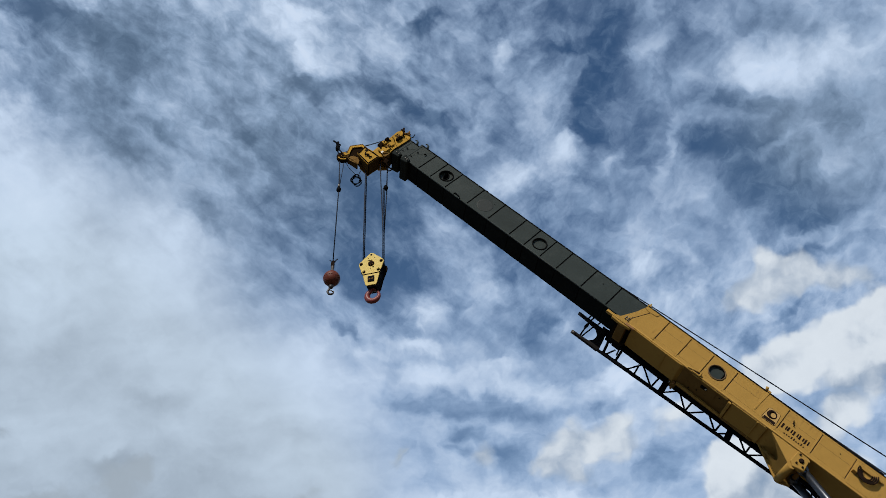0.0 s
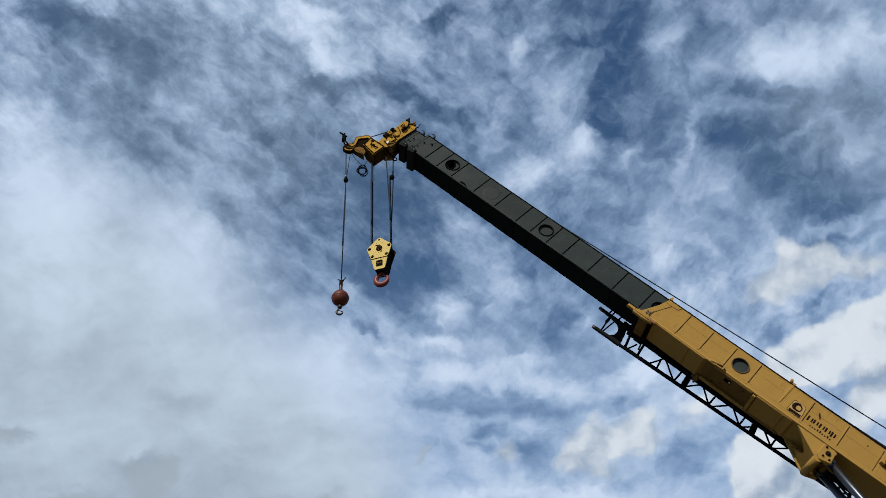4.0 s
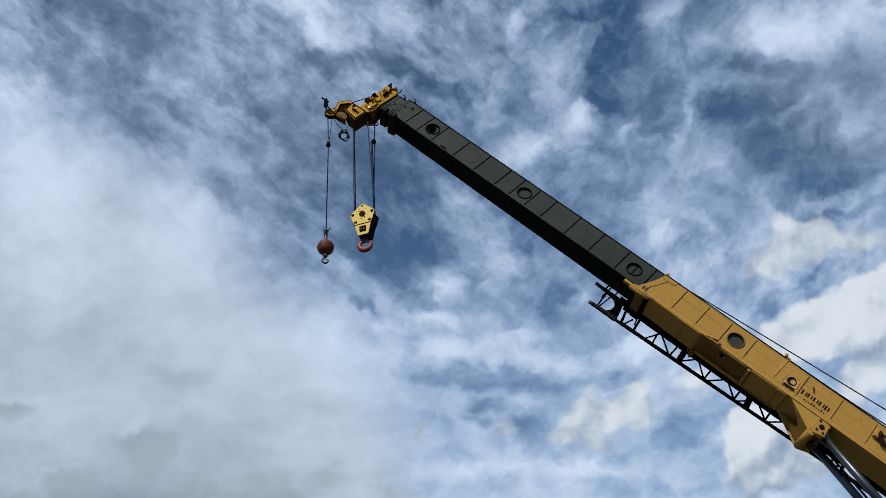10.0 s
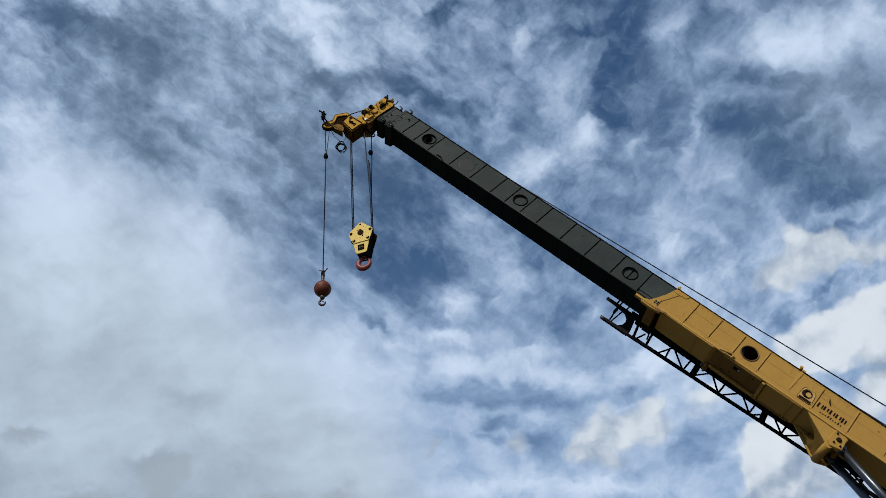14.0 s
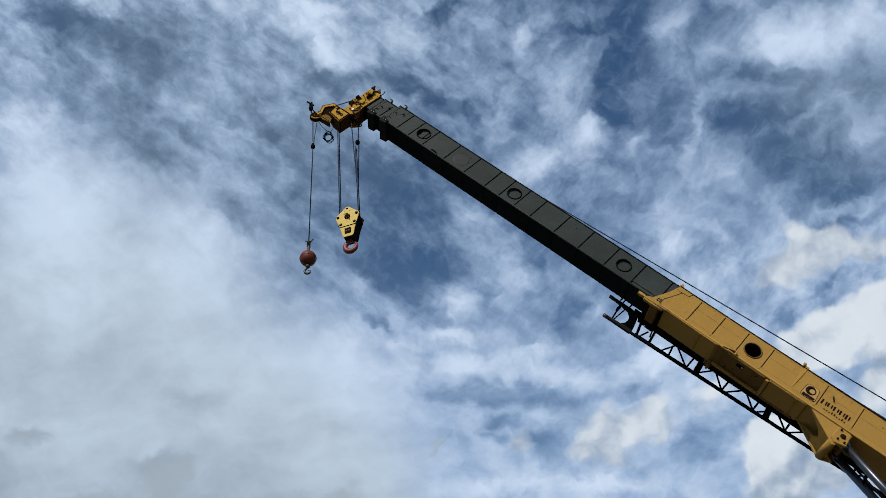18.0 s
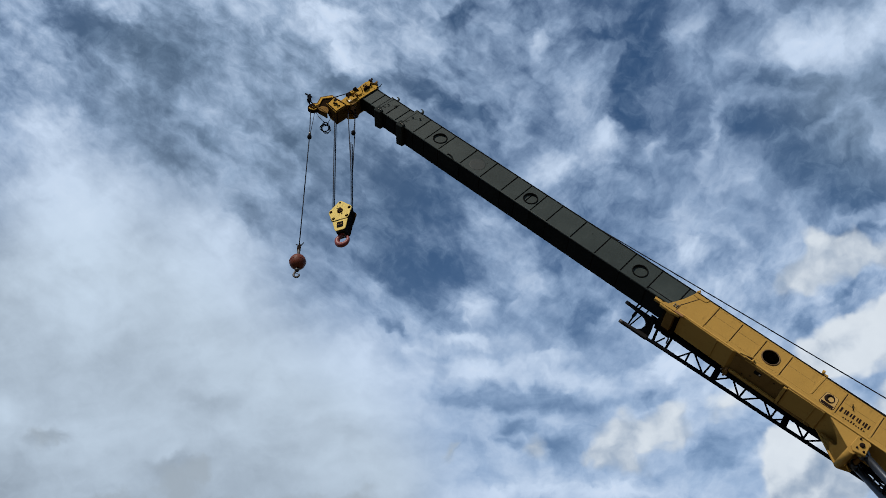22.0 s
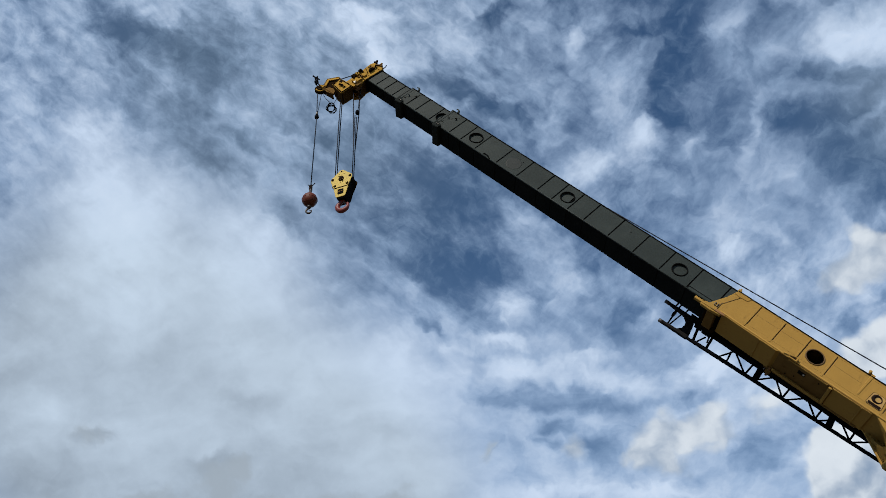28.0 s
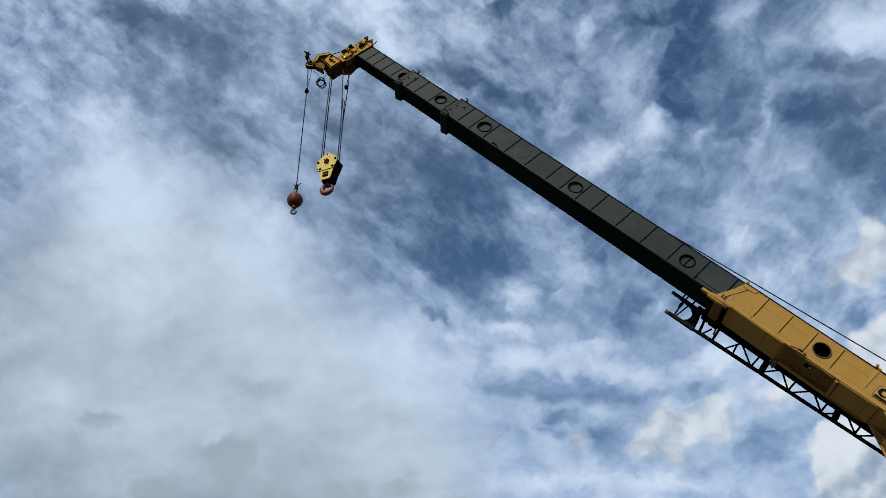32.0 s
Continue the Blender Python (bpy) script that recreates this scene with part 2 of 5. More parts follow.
    # thin grey cloud dulls the blue high up
    dull = n.math("MULTIPLY", n.math("ADD", blob(edges, -30, 22, 46), blob(edges, 52, 22, 26)), 1.9, clamp=True)
    clear = n.mix(n.math("MULTIPLY", dull, 0.8), clear, (0.088, 0.140, 0.215, 1))
    clear = n.mix(n.ramp(y, 4.0, -26.0, 0.0, 0.45), clear, (0.165, 0.25, 0.39, 1))
    amount = n.math("MINIMUM", n.math("SMOOTH_MAX", full, 0.02, 0.60), 1.18)
    # a thin uneven film lies over the clear patches too
    thin_cloud = n.math("MULTIPLY_ADD", n.noise(edges, 0.42, 7.0, 0.60, 0.3), 0.55, n.math("MULTIPLY", n.math("ADD", wisps, 0.5), 0.45))
    clear = n.mix(n.ramp(thin_cloud, 0.42, 0.70, 0.0, 0.22), clear, (0.40, 0.57, 0.80, 1))
    colour = n.mix(amount, clear, n.mix(n.ramp(amount, 0.2, 0.95), (0.49, 0.66, 0.92, 1), (0.55, 0.67, 0.85, 1)))
    over = n.math("MAXIMUM", n.math("SUBTRACT", amount, 1.0), 0.0)
    colour = n.mix(n.math("MULTIPLY", over, 2.0), colour, (0.70, 0.79, 0.93, 1))
    # the thick veil is greyer than the thin cloud
    light = n.add("ShaderNodeRGBToBW", {"Color": colour}).outputs[0]
    grey = n.add("ShaderNodeVectorMath", {0: (0.845, 1.022, 1.22), 3: light}, operation="SCALE").outputs[0]
    colour = n.mix(n.ramp(veil, 0.15, 0.55, 0.0, 0.9), colour, grey)
    # low cumulus: heaped edges, cream where the sun strikes, grey underneath; then a soft grey deck
    heaps = shifted(0.22, 3.2, 21.0)

    def puffs(scale):
        return n.math("SUBTRACT", 0.45, n.add("ShaderNodeTexVoronoi", {"Vector": heaps, "Scale": scale, "Smoothness": 0.5}, feature="SMOOTH_F1", voronoi_dimensions="2D").outputs["Distance"])

    lumps = n.noise(heaps, 0.17, 5.0, 0.48, 0.0)
    curd = n.math("MULTIPLY_ADD", puffs(0.80), 0.22, n.math("MULTIPLY", puffs(0.30), 0.9))
    curd = n.math("MULTIPLY_ADD", n.math("SUBTRACT", lumps, 0.5), 0.9, curd)

    def heap_up(banks):
        mass, lit = 0.0, 0.0
        for bx, by, rx, ry, turn, strength, shine in banks:
            at = n.add("ShaderNodeMapping", {"Vector": heaps, "Location": (bx, by, 0), "Rotation": (0, 0, radians(turn)), "Scale": (rx, ry, rx)}, vector_type="TEXTURE").outputs[0]
            one = n.math("MULTIPLY", n.add("ShaderNodeTexGradient", {"Vector": at}, gradient_type="SPHERICAL").outputs["Fac"], strength)
            lit = n.math("MULTIPLY_ADD", one, shine, lit)
            mass = n.math("ADD", mass, one)
        return mass, n.math("DIVIDE", lit, n.math("MAXIMUM", mass, 0.05))

    mass, lit = heap_up(CUMULUS + LOW_CUMULUS + HEAPED_CUMULUS)
    edge = n.math("MULTIPLY_ADD", curd, 0.55, mass)
    solid = n.math("MULTIPLY", n.ramp(edge, 0.10, 0.56), n.ramp(mass, 0.0, 0.14))
    # billows turned towards the light are brighter than those turned away
    away = n.noise(n.add("ShaderNodeVectorMath", {0: heaps, 1: (1.1, -1.4, 0)}, operation="ADD").outputs[0], 0.17, 5.0, 0.48, 0.0)
    bright = n.math("MULTIPLY_ADD", n.math("SUBTRACT", lumps, away), 1.7, n.math("MULTIPLY_ADD", curd, 0.16, lit))
    heap = n.mix(n.ramp(bright, 0.0, 1.0), (0.22, 0.305, 0.43, 1), (0.74, 0.795, 0.845, 1))
    colour = n.mix(n.math("MULTIPLY", solid, 0.85), colour, heap)
    mass, lit = heap_up(GREY_DECK)
    ragged = n.math("MULTIPLY_ADD", n.math("SUBTRACT", n.noise(heaps, 0.26, 6.0, 0.55, 0.2), 0.5), 2.2, mass)
    haze = n.math("MULTIPLY", n.ramp(ragged, 0.15, 1.0), n.ramp(mass, 0.0, 0.35))
    colour = n.mix(n.math("MULTIPLY", haze, 0.8), colour, n.mix(lit, (0.255, 0.305, 0.36, 1), (0.45, 0.53, 0.61, 1)))
    back = n.add("ShaderNodeBackground", {"Color": colour, "Strength": 1.0})
    n.add("ShaderNodeOutputWorld", {"Surface": back.outputs[0]})


# low cumulus: x, y, half width, half height, turn, strength, brightness
CUMULUS = [(45.0, -0.4, 6.5, 3.8, 35, 0.85, 0.55), (44.0, 2.4, 2.2, 2.8, 60, 0.55, 0.75), (41.5, -2.0, 5, 3.0, 30, 0.6, 0.45), (49.5, 0.6, 5.5, 2.6, 10, 0.6, 0.5), (55, 0.6, 6, 2.6, 10, 0.5, 0.4),
           (53, -8.8, 11.5, 5.2, 32, 1.2, 0.98), (46, -10.6, 5.5, 4, 30, 0.9, 0.92), (59, -5.4, 9, 5.2, 25, 1.1, 0.95), (43, -12.3, 4.5, 3.4, 30, 0.7, 0.8), (57, -12.5, 7, 4, 10, 0.7, 0.4), (53, -17.5, 7, 3.2, 20, 0.7, 0.85)]
LOW_CUMULUS = [(19.6, -21.8, 5.2, 3.6, 42, 0.66, 0.54), (23.4, -22.2, 6.5, 3.4, 30, 0.55, 0.46), (17.0, -24.2, 3.8, 2.5, 20, 0.55, 0.44), (25.8, -19.8, 5.6, 2.4, 28, 0.42, 0.55), (21, -26, 5.2, 1.8, 0, 0.45, 0.28),
               (8.9, -23.8, 2.4, 2.6, 60, 0.5, 0.42), (32.5, -18.2, 5.0, 2.2, 35, 0.6, 0.85), (27.5, -22, 3.6, 1.6, 45, 0.35, 0.5)]
HEAPED_CUMULUS = [(39.6, -24.4, 5, 5.0, 60, 1.0, 1.05), (42, -22.4, 6.5, 4.2, 10, 1.0, 1.0), (39.3, -28, 4, 4.4, 0, 0.8, 0.72), (44.5, -27, 7, 5.2, 15, 1.0, 0.32), (49, -24, 8, 5, 10, 1.0, 0.45),
                  (42, -30.5, 5, 3.4, 0, 0.7, 0.22), (53, -26, 8, 5, 10, 0.8, 0.4), (40.3, -32.8, 2.0, 2.4, 70, 0.4, 0.2)]
GREY_DECK = [(-40, -37.5, 24, 6.0, 3, 1.3, 0.0), (-45, -31, 6, 3.2, 10, 1.1, 0.40), (-36, -28.6, 5.5, 4.4, 40, 1.2, 0.42), (-33.5, -26.2, 2.6, 2.2, 40, 0.7, 0.5), (-30, -32, 8, 3.4, 15, 0.9, 0.38), (-20.5, -32.0, 6.5, 4.6, 0, 1.0, 0.45),
             (-18.5, -34.3, 5, 2.6, 15, 0.8, 0.1), (-52.5, -22.8, 5, 2.2, 4, 0.8, 0.55), (-56, -33, 10, 5, 0, 0.7, 0.4), (-13, -30, 4, 2.2, 10, 0.8, 0.5), (-1.6, -24.2, 2.8, 1.2, 45, 0.7, 0.6), (-5, -32.5, 9, 3, 0, 0.5, 0.5)]
CLEAR_SKY, WISPS, BILLOWS, FLEECE = (0.043, 0.066, 0.079), 1.05, 1.15, 0.95
build_sky()


# ---- materials ----
def material(name, colour, rough=0.5, metal=0.0, spread=0.12, scale=3.0, dirt=(0.05, 0.04, 0.03), dirty=0.25, bump=0.15, fine=60.0, shine=0.22):
    mat = bpy.data.materials.new(name)
    mat.use_nodes = True
    n = Nodes(mat.node_tree)
    at = n.add("ShaderNodeTexCoord").outputs["Object"]
    chance = n.add("ShaderNodeObjectInfo").outputs["Random"]
    at = n.add("ShaderNodeVectorMath", {0: at, 1: n.add("ShaderNodeCombineXYZ", {0: n.math("MULTIPLY", chance, 37.0), 1: chance}).outputs[0]}, operation="ADD").outputs[0]
    big = n.noise(at, scale, 5.0, 0.6)
    small = n.noise(at, fine, 4.0, 0.6)
    lift = n.math("MULTIPLY_ADD", n.math("SUBTRACT", big, 0.5), spread * 2.5, 1.0)
    lift = n.math("MULTIPLY_ADD", n.math("SUBTRACT", small, 0.5), spread, lift)
    lift = n.math("MULTIPLY_ADD", n.math("SUBTRACT", chance, 0.5), spread * 0.6, lift)
    base = n.add("ShaderNodeVectorMath", {0: (*colour,), 3: lift}, operation="SCALE").outputs[0]
    streaks = n.noise(n.add("ShaderNodeMapping", {"Vector": at, "Scale": (1.0, 1.0, 0.18)}).outputs[0], scale * 5, 6.0, 0.65)
    mask = n.ramp(n.math("MULTIPLY", streaks, big), 0.27, 0.48, 0.0, dirty)
    tone = n.mix(mask, base, (*dirt, 1))
    gloss = n.math("MULTIPLY_ADD", n.math("SUBTRACT", small, 0.5), 0.25, n.math("MULTIPLY_ADD", mask, 0.4, rough))
    relief = n.add("ShaderNodeBump", {"Strength": bump, "Distance": 0.01, "Height": n.math("MULTIPLY_ADD", big, 1.5, n.math("MULTIPLY", small, 0.3))})
    shader = n.add("ShaderNodeBsdfPrincipled", {"Base Color": tone, "Roughness": gloss, "Metallic": metal, "Normal": relief.outputs[0], "Specular IOR Level": shine})
    n.add("ShaderNodeOutputMaterial", {"Surface": shader.outputs[0]})
    return mat


YELLOW = material("yellow_paint", (0.27, 0.158, 0.040), 0.55, dirty=0.5, dirt=(0.12, 0.066, 0.022), spread=0.11, shine=0.01)
HEAD_YELLOW = material("weathered_yellow_paint", (0.33, 0.185, 0.030), 0.55, shine=0.02, dirty=1.0, dirt=(0.035, 0.018, 0.008), spread=0.30, scale=6.0)
BRIGHT_YELLOW = material("fresh_yellow_paint", (0.40, 0.285, 0.050), 0.5, dirty=0.30, dirt=(0.15, 0.10, 0.04), spread=0.10, scale=6.0)
GREY_PAINT = material("dark_grey_paint", (0.0250, 0.0310, 0.0290), 0.48, dirty=0.7, dirt=(0.037, 0.043, 0.041), shine=0.07, spread=0.28, scale=1.8, bump=0.25)
DULL_GREY = material("dull_dark_grey_paint", (0.0185, 0.0215, 0.0205), 0.6, spread=0.3, scale=4.0, shine=0.0, dirt=(0.012, 0.012, 0.011), dirty=0.7)
# near-black grey puts the shade under the boom into the colour
UNDERSIDE_SHADE = material("underside_shade_grey", (0.0088, 0.0099, 0.0097), 0.6, spread=0.35, scale=3.5, shine=0.0, dirt=(0.020, 0.019, 0.016), dirty=0.6)
# dark brown for greasy fittings, and for shade painted on nose and block
GREASE_SHADE = material("grease_and_shade_brown", (0.012, 0.007, 0.004), 0.6, shine=0.0, spread=0.3, scale=8.0, dirt=(0.015, 0.010, 0.006), dirty=0.7)
# darker brown that paints shade onto the head's downward faces
HEAD_SHADE = material("head_underside_shade", (0.055, 0.031, 0.011), 0.6, spread=0.35, scale=7.0, shine=0.0, dirt=(0.016, 0.010, 0.005), dirty=0.9)
BROWN_PAINT = material("mottled_brown_paint", (0.125, 0.070, 0.021), 0.6, spread=0.25, scale=5.0, dirt=(0.04, 0.02, 0.010), dirty=0.8, shine=0.01)
SEAM = material("seam_grime", (0.006, 0.006, 0.006), 0.8, dirty=0.1, shine=0.0)
YELLOW_SEAM = material("yellow_seam_brown", (0.09, 0.05, 0.018), 0.7, dirty=0.3)
BLACK = material("black_steel", (0.004, 0.004, 0.005), 0.65, shine=0.01, spread=0.2, dirt=(0.03, 0.02, 0.016))
ROPE = material("wire_rope", (0.014, 0.018, 0.028), 0.6, 0.2, shine=0.1, spread=0.2, fine=200.0, bump=0.4)
RUST = material("rusty_red_paint", (0.085, 0.019, 0.009), 0.5, spread=0.28, scale=9.0, dirt=(0.035, 0.016, 0.010), dirty=0.6, bump=0.35, shine=0.2)
HOOK_RED = material("red_paint", (0.13, 0.026, 0.023), 0.45, spread=0.2, scale=9.0, dirt=(0.04, 0.016, 0.014), dirty=0.6, shine=0.25)
CHROME = material("hard_chrome", (0.050, 0.055, 0.064), 0.34, 0.85, spread=0.08, dirty=0.2, shine=0.5)
RAIL = material("worn_dark_rail", (0.012, 0.011, 0.011), 0.55, spread=0.35, scale=6.0, shine=0.02, dirt=(0.03, 0.02, 0.015), dirty=0.6)
COVER = material("faded_cover_paint", (0.0235, 0.0268, 0.0255), 0.55, spread=0.2, shine=0.10, dirty=0.2, dirt=(0.024, 0.024, 0.022))
DECAL = material("dark_decal", (0.014, 0.009, 0.007), 0.6, shine=0.0, dirty=0.2)
RUBBED = material("rubbed_pad", (0.19, 0.090, 0.032), 0.6, spread=0.2, scale=9.0)
BADGE = material("pale_yellow_decal", (0.33, 0.205, 0.066), 0.5, dirty=0.2, spread=0.06)
PALE = material("pale_label", (0.55, 0.53, 0.48), 0.6, dirty=0.4)
STEEL = material("bare_steel", (0.14, 0.125, 0.11), 0.45, 0.6, spread=0.2)
DARK_STEEL = material("oiled_steel", (0.045, 0.040, 0.038), 0.45, 0.4, spread=0.25, shine=0.2)
# unseen ground, its colour set by the light it bounces under the boom
GROUND_TONE = material("unseen_ground_brown", (0.075, 0.064, 0.048), 0.95, spread=0.35, scale=0.15, fine=14.0, bump=0.6)


# ---- mesh helpers; the boom's own axes: x along it, y towards the near side, z across ----
def box(x0, x1, y0, y1, z0, z1, bevel=0.006):
    bm = bmesh.new()
    bmesh.ops.create_cube(bm, size=1.0, matrix=Matrix.Translation(((x0 + x1) / 2, (y0 + y1) / 2, (z0 + z1) / 2)) @ Matrix.Diagonal((abs(x1 - x0), abs(y1 - y0), abs(z1 - z0), 1)))
    if bevel:
        bmesh.ops.bevel(bm, geom=bm.edges[:], offset=bevel, segments=2, affect="EDGES", profile=0.5)
    return bm


def prism(outline, y0, y1, bevel=0.005):
    """An outline in x and z, solid from y0 to y1."""
    bm = bmesh.new()
    a = [bm.verts.new((x, y0, z)) for x, z in outline]
    b = [bm.verts.new((x, y1, z)) for x, z in outline]
    bm.faces.new(a), bm.faces.new(b[::-1])
    for i in range(len(a)):
        j = (i + 1) % len(a)
        bm.faces.new((a[j], a[i], b[i], b[j]))
    bmesh.ops.recalc_face_normals(bm, faces=bm.faces)
    if bevel:
        bmesh.ops.bevel(bm, geom=bm.edges[:], offset=bevel, segments=1, affect="EDGES")
    return bm


def pierced(outline, hole, y0, y1, segments=40):
    """A plate with one round hole; outline convex, in x and z."""
    cx, cz, r = hole
    bm = bmesh.new()
    angles = sorted({round(2 * math.pi * i / segments - math.pi, 6) for i in range(segments)} | {round(math.atan2(z - cz, x - cx), 6) for x, z in outline})

    def reach(a):
        best = 1e9
        for i in range(len(outline)):
            (px, pz), (qx, qz) = outline[i], outline[(i + 1) % len(outline)]
            ex, ez = qx - px, qz - pz
            det = math.cos(a) * -ez + math.sin(a) * ex
            if abs(det) > 1e-9:
                s = ((px - cx) * -ez + (pz - cz) * ex) / det
                u = (math.cos(a) * (pz - cz) - math.sin(a) * (px - cx)) / det
                if s > 0 and -1e-4 <= u <= 1.0001:
                    best = min(best, s)
        return best

    rings = []
    for y in (y0, y1):
        outer = [bm.verts.new((cx + math.cos(a) * reach(a), y, cz + math.sin(a) * reach(a))) for a in angles]
        inner = [bm.verts.new((cx + math.cos(a) * r, y, cz + math.sin(a) * r)) for a in angles]
        rings.append((outer, inner))
    for i in range(len(angles)):
        j = (i + 1) % len(angles)
        (o0, i0), (o1, i1) = rings
        bm.faces.new((o0[i], o0[j], i0[j], i0[i])), bm.faces.new((o1[j], o1[i], i1[i], i1[j]))
        bm.faces.new((o0[j], o0[i], o1[i], o1[j])), bm.faces.new((i0[i], i0[j], i1[j], i1[i]))
    bmesh.ops.recalc_face_normals(bm, faces=bm.faces)
    return bm


def tube(points, r, segments=10, closed=False):
    """A round bar along points; r may be one radius or one for each point."""
    points = [Vector(p) for p in points]
    bm, rings, side = bmesh.new(), [], None
    for i, p in enumerate(points):
        d = (points[(i + 1) % len(points)] - points[i - 1]) if closed else (points[min(i + 1, len(points) - 1)] - points[max(i - 1, 0)])
        d.normalize()
        if side is None:
            side = d.orthogonal()
        side = (side - d * side.dot(d)).normalized()
        up = d.cross(side)
        rr = r[i] if isinstance(r, (list, tuple)) else r
        rings.append([bm.verts.new(p + (side * math.cos(a) + up * math.sin(a)) * rr) for a in (2 * math.pi * k / segments for k in range(segments))])
    count = len(rings)
    for i in range(count if closed else count - 1):
        a, b = rings[i], rings[(i + 1) % count]
        for k in range(segments):
            f = bm.faces.new((a[k], a[(k + 1) % segments], b[(k + 1) % segments], b[k]))
            f.smooth = True
    if not closed:
        bm.faces.new(rings[0][::-1]), bm.faces.new(rings[-1])
    bmesh.ops.recalc_face_normals(bm, faces=bm.faces)
    return bm


def arc(cx, cz, r, a0, a1, y=0.0, steps=24, ry=0.0):
    """Points of an arc in the x-z plane, degrees."""
    return [(cx + r * math.cos(radians(a0 + (a1 - a0) * i / steps)), y + ry * i / steps, cz + r * math.sin(radians(a0 + (a1 - a0) * i / steps))) for i in range(steps + 1)]


def lathe(profile, segments=32, axis="Z", centre=(0, 0, 0)):
    """A turned solid from (radius, height) pairs about z, or about y."""
    bm, rings = bmesh.new(), []
    c = Vector(centre)
    for r, z in profile:
        ring = []
        for k in range(segments):
            a = 2 * math.pi * k / segments
            p = (r * math.cos(a), r * math.sin(a), z) if axis == "Z" else (r * math.cos(a), z, r * math.sin(a))
            ring.append(bm.verts.new(c + Vector(p)))
        rings.append(ring)
    for a, b in zip(rings, rings[1:]):
        for k in range(segments):
            bm.faces.new((a[k], a[(k + 1) % segments], b[(k + 1) % segments], b[k])).smooth = True
    bm.faces.new(rings[0]), bm.faces.new(rings[-1])
    bmesh.ops.recalc_face_normals(bm, faces=bm.faces)
    return bm


def join(*meshes):
    """Several bmeshes as one."""
    out = bmesh.new()
    for bm in meshes:
        data = bpy.data.meshes.new("piece")
        bm.to_mesh(data)
        bm.free()
        out.from_mesh(data)
        bpy.data.meshes.remove(data)
    return out


def part(name, bm, mat, parent, label=""):
    data = bpy.data.meshes.new(name)
    bm.to_mesh(data)
    bm.free()
    data.materials.append(mat)
    ob = new(name, data)
    ob.parent = parent
    if label:
        tagged(ob, label)
    return ob


def thing(name, label, category, group=""):
    return tagged(new(name), label, category, group)


# ---- ground ----
def build_ground():
    bm = bmesh.new()
    bmesh.ops.create_grid(bm, x_segments=40, y_segments=40, size=3500)
    data = bpy.data.meshes.new("ground")
    bm.to_mesh(data)
    bm.free()
    data.materials.append(GROUND_TONE)
    tagged(new("ground", data), "flat unseen ground reaching the horizon", "ground", kind="structure")


build_ground()

# ---- the crane ----
LUFF, SLEW = radians(48.069), radians(-5.9325)
ALONG = Vector((-math.cos(SLEW) * math.cos(LUFF), math.sin(SLEW) * math.cos(LUFF), math.sin(LUFF)))
ACROSS = Vector((math.cos(SLEW) * math.sin(LUFF), -math.sin(SLEW) * math.sin(LUFF), math.cos(LUFF)))
NEAR = Vector((-math.sin(SLEW), -math.cos(SLEW), 0))
MOUTH = Vector((4.285, 13.058, 10.233))          # lower near corner of the base section's mouth
BOOM = Matrix(((ALONG.x, NEAR.x, ACROSS.x, MOUTH.x), (ALONG.y, NEAR.y, ACROSS.y, MOUTH.y), (ALONG.z, NEAR.z, ACROSS.z, MOUTH.z), (0, 0, 0, 1)))
FOOT = BOOM @ Vector((-10.2, -0.3, 0.2))
crane = thing("mobile_crane", "yellow telescopic crane with dark grey inner boom sections, extending", "crane")
crane.matrix_world = pose(FOOT.x, FOOT.y, 0)
IN_CRANE = pose(-FOOT.x, -FOOT.y, 0)
SLACK = pose(0, 0, 0.04, 0, 0.5, 0)               # the inner sections sag a little
WIDE, TALL = 0.607, 0.65


def section(name, label):
    ob = new(name)
    ob.parent = crane
    return tagged(ob, label)


def plates(parent, seams, low, high, near, far, mat, seam_mat, holes=(), gap=0.028, thick=0.014, stop=0.0, name="side_panel"):
    """The near side: plates between seams, some pierced, with recessed strips behind the seams."""
    for a, b in zip(seams, seams[1:]):
        outline = [(a + gap / 2, low), (b - gap / 2, low), (b - gap / 2, high), (a + gap / 2, high)]
        hole = [h for h in holes if a < h[0] < b]
        if hole:
            part(name, pierced(outline, hole[0], near - thick, near), mat, parent)
            cx, cz, r = hole[0]
            ring = tube([(cx + r * math.cos(t), near + 0.004, cz + r * math.sin(t)) for t in (2 * math.pi * i / 40 for i in range(40))], 0.013, 8, True)
            part("hole_rim", ring, seam_mat, parent)
        else:
            part(name, box(a + gap / 2, b - gap / 2, near - thick, near, low, high, 0.004), mat, parent)
    for s in seams:
        part("seam", box(s - gap / 2 - 0.004, s + gap / 2 + 0.004, near - thick - 0.012, near - thick + 0.001, low + stop, high, 0), seam_mat, parent)


